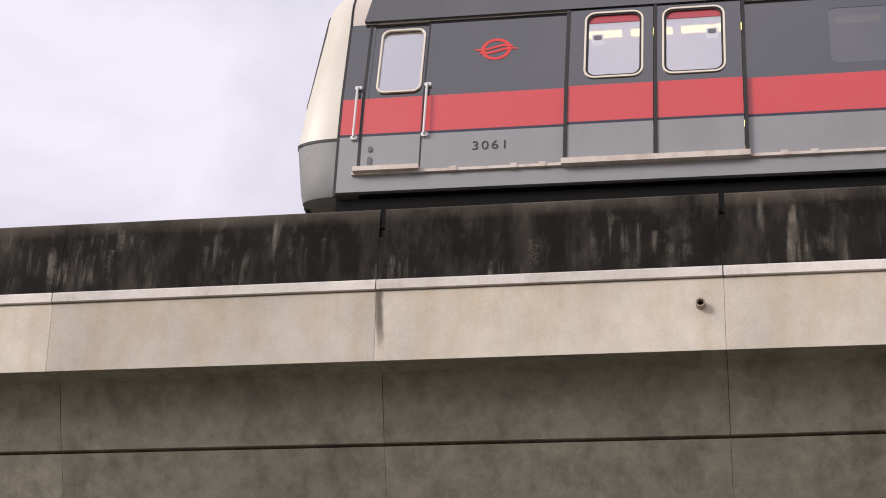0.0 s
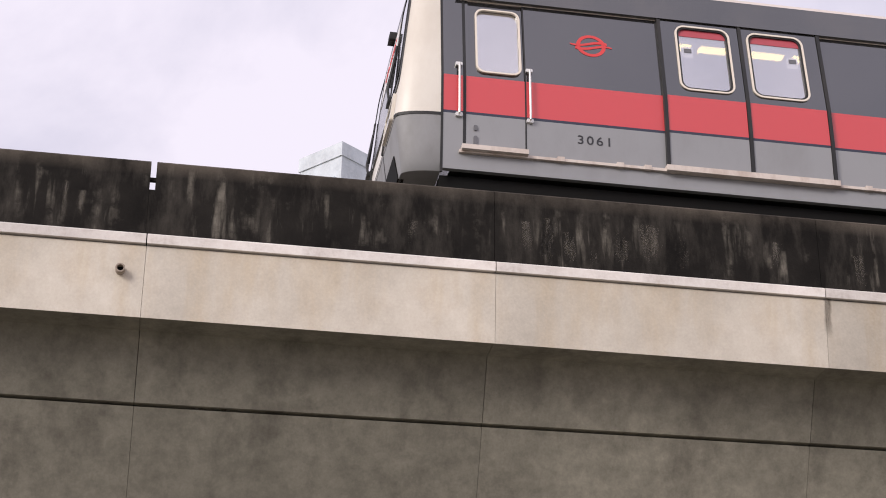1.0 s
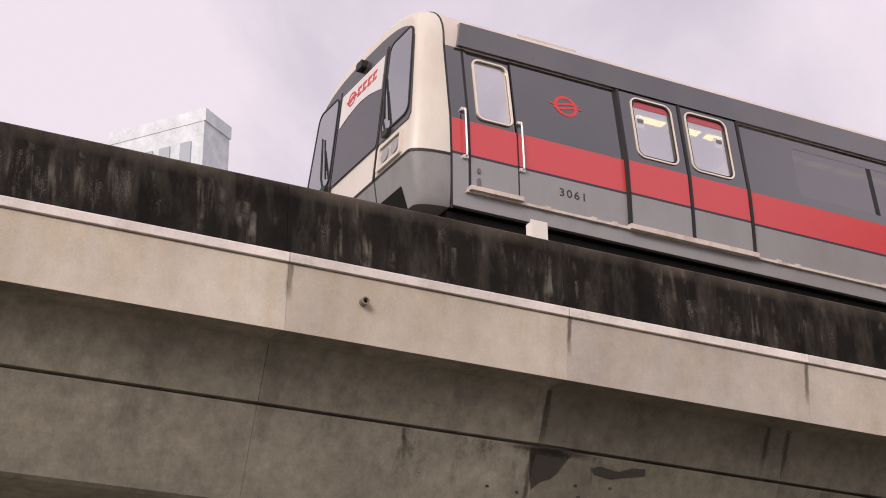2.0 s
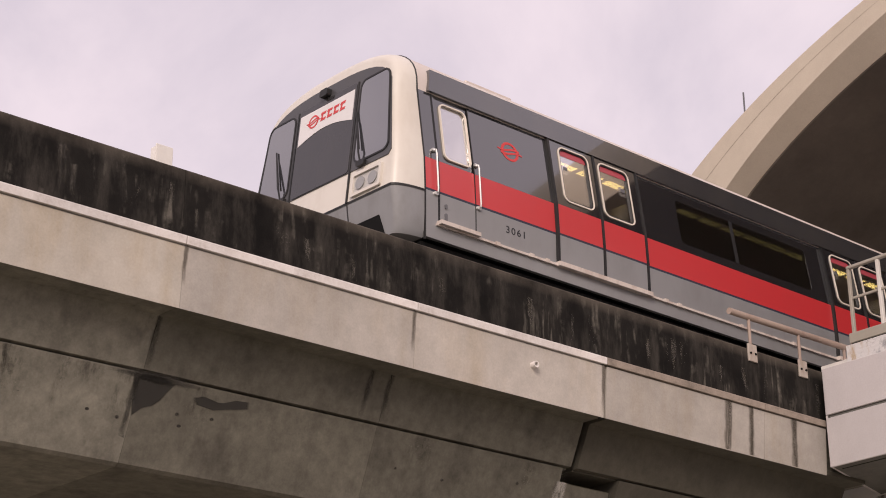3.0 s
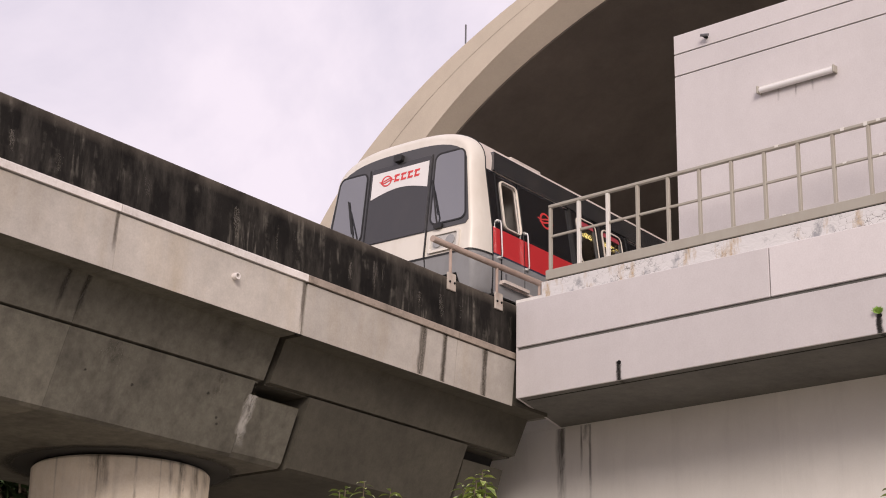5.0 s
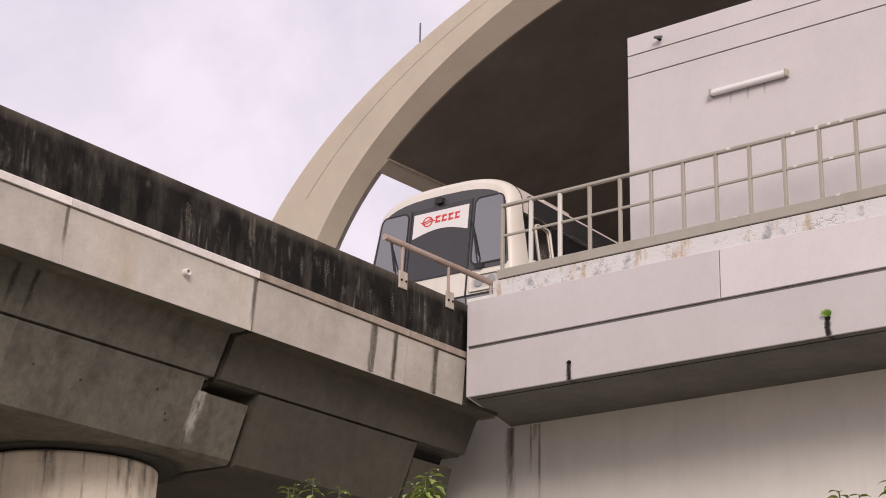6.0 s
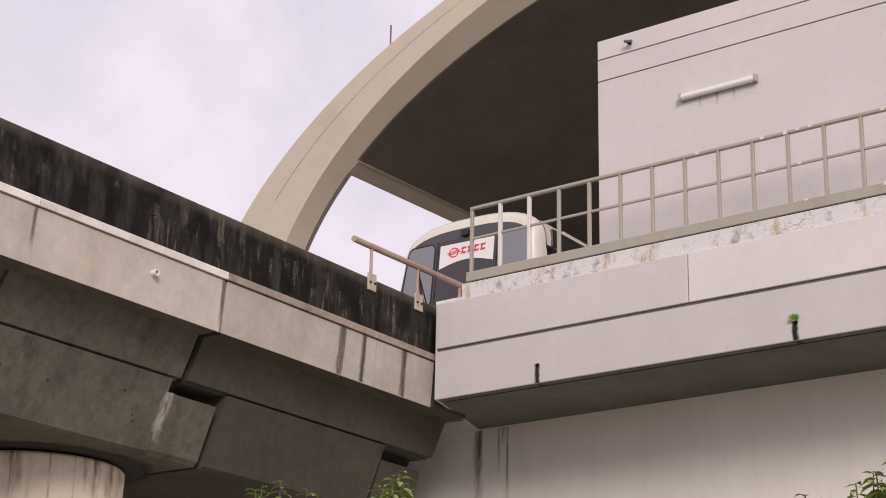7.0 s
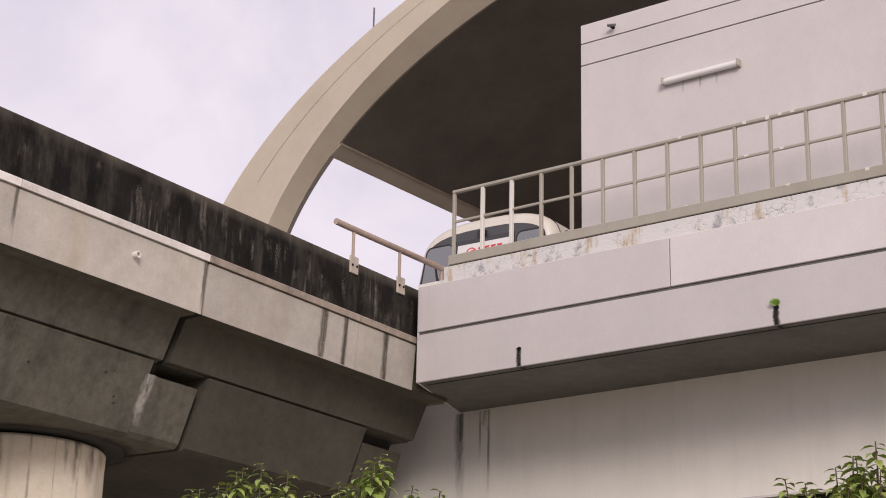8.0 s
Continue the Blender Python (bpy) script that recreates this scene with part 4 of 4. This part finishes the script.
for p in (NEAR, FAR):
    part("cab_seam", vband(SEAM - 0.012, SEAM + 0.012, 0.86, 3.1, -0.02, 0.004, p), M_RUBBER, train)

# roof behind the cab
roof = [(y, z) for y, z in TOP]
part("roof_seam", tube([(SEAM, y, z) for y, z in TOP], 0.012, 6), M_RUBBER, train, "dark joint between cab and roof")
part("roof", prism(roof, SEAM, LEN), M_ROOF, train, "stained pale car roof", True)
for x in (2.6, 9.0, 15.0):
    part("roof_vent", box(x, x + 1.6, -0.7, 0.7, 3.5, 3.72, 0.03), M_ROOF, train)
part("roof_hatch", box(1.6, 2.45, -1.1, -0.85, 3.46, 3.6, 0.015), M_ROOF, train, "low hatch strip on the roof edge")
part("body_end", box(LEN - 0.06, LEN, -1.4, 1.4, 0.86, 3.2), M_GREY, train)

# front windows
def mask_outline():
    o = []
    for i in range(19):
        w = math.pi * i / 18
        o.append((1.31 * math.copysign(abs(math.cos(w)) ** 0.7, math.cos(w)), 2.95 + 0.5 * math.sin(w) ** 0.8))
    o += [(-1.43, 2.0), (-1.38, 1.94), (1.38, 1.94), (1.43, 2.0)]
    return o


part("window_mask", prism(mask_outline(), 0.0, 0.012, FRONT), M_MASK, train, "dark grey surround of the cab windows")
def screen(y0, y1, z0, z1, r):
    """Outline of a side windscreen whose outer edge leans in with the body."""
    return [(math.copysign(abs(a) - (abs(a) - 0.68) / 0.75 * 0.11 * (b - 2.03), a), b) for a, b in rounded(y0, y1, z0, z1, r)]


for y0, y1, z0, z1 in ((-1.39, -0.68, 2.02, 3.25), (0.68, 1.39, 2.02, 3.25)):
    part("window_seal", ring(screen(y0, y1, z0, z1, 0.13), screen(y0 + 0.025, y1 - 0.025, z0 + 0.025, z1 - 0.025, 0.11), 0.0, 0.024, FRONT), M_RUBBER, train)
    part("windscreen", prism(screen(y0 + 0.025, y1 - 0.025, z0 + 0.025, z1 - 0.025, 0.11), 0.012, 0.018, FRONT), M_SCREEN, train, "glossy dark windscreen")
part("centre_door", prism(rounded(-0.6, 0.6, 1.95, 3.26, 0.05), 0.012, 0.02, FRONT), M_CDOOR, train, "dark centre emergency door")
for y in (-0.63, 0.63):
    part("door_seam", prism([(y - 0.012, 1.5), (y + 0.012, 1.5), (y + 0.012, 3.26), (y - 0.012, 3.26)], 0.002, 0.022, FRONT), M_RUBBER, train)
for y in (-0.63, 0.63):
    part("apron_seam", prism([(y - 0.01, 0.92), (y + 0.01, 0.92), (y + 0.01, 1.48), (y - 0.01, 1.48)], -0.02, 0.004, lambda a, b, c: (0.13 * (1.5 - b) - c, a, b)), M_RUBBER, train)
ban = [(0.57, 3.17), (-0.57, 3.17)] + [(-0.57 + 1.14 * i / 14, 2.72 + 0.11 * math.sin(math.pi * i / 14)) for i in range(15)]
banner = part("banner", prism(ban, 0.02, 0.025, FRONT), M_STICKER, train, "white banner behind the centre glass")


def emblem(place, ca, cb, r, parent, flip=1.0):
    """Round red mark: a ring crossed by a double wave."""
    bm = bmesh.new()
    o = [(ca + r * 1.0 * math.cos(w), cb + r * 0.9 * math.sin(w)) for w in (2 * math.pi * i / 32 for i in range(32))]
    q = [(ca + r * 0.74 * math.cos(w), cb + r * 0.68 * math.sin(w)) for w in (2 * math.pi * i / 32 for i in range(32))]
    ring(o, q, 0.0, 0.004, place, bm)
    for s in (-1, 1):
        up, lo = [], []
        for i in range(13):
            f = i / 12
            a = -1.42 + 2.5 * f if s > 0 else -1.08 + 2.5 * f
            b = 0.14 * s + 0.2 * math.sin((f - 0.5) * 5.0) * 0.8
            h = 0.1 * (1 - (0.85 * (f if s < 0 else 1 - f)) ** 4)
            up.append((ca + flip * r * a, cb + r * (b + h)))
            lo.append((ca + flip * r * a, cb + r * (b - h)))
        prism(up + lo[::-1], 0.0, 0.005, place, bm)
    return part("emblem", bm, M_REDINK, parent, "red round wave emblem")


emblem(NEAR, 2.0, 2.52, 0.155, train)
emblem(lambda a, b, c: FRONT(a, b, c + 0.025), 0.27, 3.0, 0.105, banner, -1.0)
for i in range(4):
    y = 0.12 - 0.135 * i
    bm = bmesh.new()
    for b0, b1 in ((2.95, 2.985), (3.04, 3.075)):
        prism([(y, b0), (y - 0.1, b0), (y - 0.115, b1), (y - 0.015, b1)], 0.025, 0.03, FRONT, bm)
    prism([(y - 0.01, 2.98), (y - 0.04, 2.98), (y - 0.055, 3.045), (y - 0.025, 3.045)], 0.025, 0.03, FRONT, bm)
    part("mark", bm, M_REDINK, banner, "red slanted mark")

# car number
txt = bpy.data.curves.new("car_number", "FONT")
txt.body, txt.size, txt.extrude, txt.align_x, txt.align_y, txt.space_character = "3061", 0.135, 0.002, "CENTER", "CENTER", 1.25
num = new("car_number", txt)
num.data.materials.append(M_INK)
num.parent = train
num.matrix_basis = pose(1.99, -HW - 0.003, 1.35, 90, 0, 0) @ Matrix.Diagonal((1.15, 1, 1, 1))
tagged(num, "black painted car number digits")

# headlights
for s in (-1, 1):
    fr = part("headlight", ring(rounded(s * 1.0 - 0.29, s * 1.0 + 0.29, 1.55, 1.87, 0.03), rounded(s * 1.0 - 0.25, s * 1.0 + 0.25, 1.59, 1.83, 0.03), 0.0, 0.035, FRONT), M_CREAM, train, "twin headlight in a white frame")
    part("housing", prism(rounded(s * 1.0 - 0.25, s * 1.0 + 0.25, 1.59, 1.83, 0.03), 0.002, 0.008, FRONT), M_LAMPBOX, fr)
    for dy in (-0.12, 0.12):
        c = [(s * 1.0 + dy + 0.085 * math.cos(w), 1.71 + 0.085 * math.sin(w)) for w in (2 * math.pi * i / 20 for i in range(20))]
        part("lens", prism(c, 0.006, 0.025, FRONT), M_LENS, fr)
# wipers, camera, coupler pocket
for y0, y1 in ((-0.86, -0.72), (0.8, 0.98)):
    w = part("wiper", tube([FRONT(y0, 1.98, 0.03), FRONT(y0 + 0.02, 2.15, 0.07), FRONT(y1, 2.62, 0.04)], 0.014, 6), M_RUBBER, train, "black windscreen wiper")
    part("blade", tube([FRONT(y1 - 0.1, 2.2, 0.045), FRONT(y1 + 0.05, 2.8, 0.035)], 0.012, 6), M_RUBBER, w)
    part("pivot", prism(rounded(y0 - 0.1, y0 + 0.06, 1.94, 2.02, 0.03, 3), 0.0, 0.06, FRONT), M_RUBBER, w)
part("roof_camera", prism(rounded(-0.04, 0.12, 3.28, 3.39, 0.025, 3), 0.0, 0.09, FRONT), M_RUBBER, train, "small black camera over the windscreen")
part("coupler_pocket", prism([(-1.3, 0.89), (1.3, 0.89), (1.22, 1.18), (-1.22, 1.18)], -0.05, 0.012, lambda a, b, c: (0.13 * (1.5 - b) - c, a, b)), M_UNDER, train, "dark coupler opening")
part("coupler", box(-0.25, 0.3, -0.2, 0.2, 0.7, 1.0, 0.03), M_UNDER, train)
part("underframe", box(0.45, LEN - 0.1, -1.5, 1.5, 0.45, 0.87), M_UNDER, train, "black underframe")
for x in (2.6, 4.9, 18.2, 20.5):
    for y in (-0.72, 0.72):
        wh = bmesh.new()
        c = [(0.42 * math.cos(w), 0.42 * math.sin(w)) for w in (2 * math.pi * i / 28 for i in range(28))]
        prism(c, y - 0.06, y + 0.06, lambda a, b, q, x=x: (x + a, q, 0.42 + b), wh)
        part("wheel", wh, M_UNDER, train)

# inside of the car
part("ceiling_lining", box(0.6, LEN - 0.1, -1.36, 1.36, 3.02, 3.06), M_INSIDE, train)
part("floor_lining", box(0.6, LEN - 0.1, -1.54, 1.54, 1.06, 1.1), M_INDARK, train)
part("cab_wall", box(1.42, 1.46, -1.36, 1.36, 1.1, 3.02), M_INSIDE, train)
for y in (-1.0, 1.0):
    for k in range(40):
        part("light_panel", box(1.75 + 0.52 * k, 2.2 + 0.52 * k, y - 0.075, y + 0.075, 2.94, 3.0, 0.02), M_TUBE, train, "lit warm ceiling light panel")
for k in range(4):
    d = 2.72 + 6 * k
    part("draught_screen", box(d - 0.12, d - 0.08, -1.45, -0.7, 1.1, 2.6), M_INSIDE, train)
    part("draught_screen", box(d + 1.84, d + 1.88, -1.45, -0.7, 1.1, 2.6), M_INSIDE, train)


# ---- plants ----
def leaf_mesh(bm, p, d, size, rng):
    """A folded leaf of eight triangles from p along d."""
    d = d.normalized()
    s = d.cross(Vector((rng.uniform(-0.3, 0.3), rng.uniform(-0.3, 0.3), 1))).normalized()
    u = s.cross(d)
    a = [bm.verts.new(p + d * size * t + u * size * h) for t, h in ((0, 0), (0.35, 0.03), (0.7, 0.0), (1.0, -0.12))]
    l = [bm.verts.new(p + d * size * t + s * size * w + u * size * 0.09) for t, w in ((0.3, 0.2), (0.62, 0.18))]
    r = [bm.verts.new(p + d * size * t - s * size * w + u * size * 0.09) for t, w in ((0.3, 0.2), (0.62, 0.18))]
    for q in (l, r):
        bm.faces.new((a[0], a[1], q[0]))
        bm.faces.new((a[1], a[2], q[1], q[0]))
        bm.faces.new((a[2], a[3], q[1]))


def plant(name, base, height, spread, twigs, per, size, material, label, category, seed, lo=0.35):
    """A small tree: trunk, limbs and sprays of single leaves."""
    rng = random.Random(seed)
    t = tagged(empty(name, pose(*base)), label, category)
    wood, crown = bmesh.new(), bmesh.new()
    tube([(0, 0, -0.1), (0.03 * height, 0.02, 0.45 * height), (0.02, 0.05 * spread, 0.8 * height)], [0.02 * height, 0.014 * height, 0.006 * height], 7, wood)
    for i in range(twigs):
        w, z = rng.uniform(0, 2 * math.pi), rng.uniform(lo, 1.0)
        reach = spread * (1.15 - 0.75 * z) * rng.uniform(0.5, 1.1)
        a = Vector((0.02, 0.03, height * max(0.25, z - 0.2) * 0.9))
        b = Vector((math.cos(w) * reach, math.sin(w) * reach, height * z))
        m = a.lerp(b, 0.5) + Vector((0, 0, 0.06 * height))
        tube([a, m, b], [0.006 * height, 0.004 * height, 0.0015 * height], 5, wood)
        for k in range(per):
            f = k / (per - 1)
            p = m.lerp(b, f)
            out = (b - m).normalized() + Vector((rng.uniform(-1, 1), rng.uniform(-1, 1), rng.uniform(-0.75, 0.1)))
            leaf_mesh(crown, p + Vector((rng.uniform(-1, 1), rng.uniform(-1, 1), rng.uniform(-1, 1))) * size * 0.6, out, size * rng.uniform(0.6, 1.15), rng)
    part("trunk", wood, M_BARK, t, smooth=True)
    part("crown", crown, material, t)
    return t



def sprig(bm, p, count, size, rng):
    """A tuft of leaves that droop outwards round a shoot's tip."""
    w0 = rng.uniform(0, 6.28)
    for k in range(count):
        w, f = w0 + 2.4 * k, k / count
        d = Vector((math.cos(w), math.sin(w), 0.05 - 0.95 * f + rng.uniform(-0.2, 0.2)))
        leaf_mesh(bm, p - Vector((0, 0, 0.12 * f)), d, size * rng.uniform(0.65, 1.1) * (0.6 + 0.5 * f), rng)


def shrub(base, tips, label, seed):
    """A bush of thin shoots with drooping tufts; the tips are the tallest shoots, the rest fill in below."""
    rng = random.Random(seed)
    t = tagged(empty("shrub", pose(*base)), label, "shrub")
    wood, crown = bmesh.new(), bmesh.new()
    ends = [Vector(q) - Vector(base) for q in tips]
    for q in list(ends):
        for k in range(6):
            ends.append(q + Vector((rng.uniform(-0.12, 0.12), rng.uniform(-0.14, 0.14), -rng.uniform(0.03, 0.2))))
        for k in range(16):
            ends.append(q + Vector((rng.uniform(-0.4, 0.4), rng.uniform(-0.4, 0.4), -rng.uniform(0.35, 1.2))))
    for q in ends:
        root = Vector((rng.uniform(-0.15, 0.15), rng.uniform(-0.15, 0.15), -0.05))
        tube([root, root.lerp(q, 0.6) + Vector((0, 0, 0.12)), q], [0.014, 0.008, 0.003], 5, wood)
        sprig(crown, q, 13, 0.105, rng)
    part("stems", wood, M_BARK, t, smooth=True)
    part("crown", crown, M_LEAF, t)
    return t


shrub((13.2, -7.4, 0), ((13.2, -7.13, 3.26), (13.25, -7.27, 3.28), (13.15, -7.42, 3.26), (13.2, -7.61, 3.36), (13.2, -7.79, 3.29)), "leafy yellow-green shrub in front of the viaduct", 3)
shrub((13.2, -8.35, 0), ((13.2, -8.12, 3.2), (13.2, -8.26, 3.28), (13.2, -8.38, 3.33), (13.2, -8.58, 3.15), (13.25, -8.71, 3.13)), "leafy yellow-green shrub in front of the viaduct", 8)
shrub((13.3, -10.85, 0), ((13.2, -10.53, 3.02), (13.2, -10.66, 2.96), (13.2, -10.76, 3.05), (13.2, -10.84, 3.09), (13.2, -10.94, 3.14), (13.3, -11.2, 3.2)), "leafy yellow-green shrub in front of the station wall", 11)
for i, (x, y, h) in enumerate(((20, 15, 8.8), (16.5, 12.5, 8.0), (21.5, 11.5, 8.4), (12.5, 14, 8.0), (24, 13.5, 10.5), (27.2, 12.5, 10.5), (30, 12.8, 10.5), (33, 12.5, 10.5), (36, 16, 11), (15, 18, 9.0), (37, 14, 8.5), (18, 22, 10), (23, 21, 10), (28.5, 20, 10), (34, 20, 10))):
    plant("tree", (x, y, 0), h, 3.6, 230, 26, 0.42, M_DLEAF, "dark green tree behind the viaduct", "tree", 20 + i, 0.3)

# ---- far towers ----
def polar(az, dist, z=0.0):
    return Vector((EYE[0] + dist * math.sin(radians(az)), EYE[1] + dist * math.cos(radians(az)), z))


def block(corner, left, right, top, label):
    """A high apartment block from three roof corners, with bands of windows on its long side."""
    t = tagged(empty("apartment_block"), label, "building")
    back = left + right - corner
    bm = bmesh.new()
    for z0, z1, g in ((0, top - 0.9, 0.0), (top - 0.9, top, 0.12)):
        c = (corner + back) / 2
        ps = [p + (p - c).normalized() * g for p in (corner, left, back, right)]
        lo, hi = [bm.verts.new((p.x, p.y, z0)) for p in ps], [bm.verts.new((p.x, p.y, z1)) for p in ps]
        for i in range(4):
            bm.faces.new((lo[i], lo[(i + 1) % 4], hi[(i + 1) % 4], hi[i]))
        bm.faces.new(hi)
        bm.faces.new(lo[::-1])
    part("wall", bm, M_FARWALL, t)
    u = left - corner
    n = Vector((u.y, -u.x, 0)).normalized()
    n = n if n.dot(Vector(EYE) - corner) > 0 else -n
    for f in (0.12, 0.34, 0.52, 0.78):
        for k in range(9):
            z = top - 2.2 - 2.9 * k
            a, b = corner + u * f, corner + u * (f + 0.11)
            bm = bmesh.new()
            q = [bm.verts.new((p + n * e).to_3d() + Vector((0, 0, zz))) for e in (0.0, 0.14) for p, zz in ((a, z - 2.1), (b, z - 2.1), (b, z), (a, z))]
            for fc in ((0, 1, 2, 3), (4, 5, 6, 7), (0, 1, 5, 4), (1, 2, 6, 5), (2, 3, 7, 6), (3, 0, 4, 7)):
                bm.faces.new([q[i] for i in fc])
            part("window", bm, M_FARWIN, t)


block(polar(5.65, 90), polar(4.14, 92.4), polar(7.27, 92.6), 50.9, "far pale blue apartment block with grey window bands")
block(polar(19.74, 100), polar(16.4, 104.5), polar(20.68, 102.5), 55.0, "far cream and pale blue apartment block with grey window bands")



# ---- movement ----
def motions():
    """The train backs away along the track and slows down in the station."""
    rows = ((0.0, 1.76, 0.03), (0.5, 5.14, 0.03), (1.0, 8.25, 0.027), (1.2, 9.45, 0.022), (2.3, 15.44, -0.018), (2.5, 16.42, -0.022), (3.0, 18.73, -0.045),
            (3.5, 20.85, -0.08), (4.0, 22.74, -0.105), (4.5, 24.45, -0.12), (4.7, 25.09, -0.124), (5.8, 27.91, -0.145), (6.0, 28.34, -0.148), (6.5, 29.28, -0.155),
            (7.0, 30.04, -0.165), (7.5, 30.65, -0.165), (8.0, 31.16, -0.155))
    walk(train, [(t, pose(x, MID, 8.57 + dz, 0, 0.3, 0)) for t, x, dz in rows])


motions()
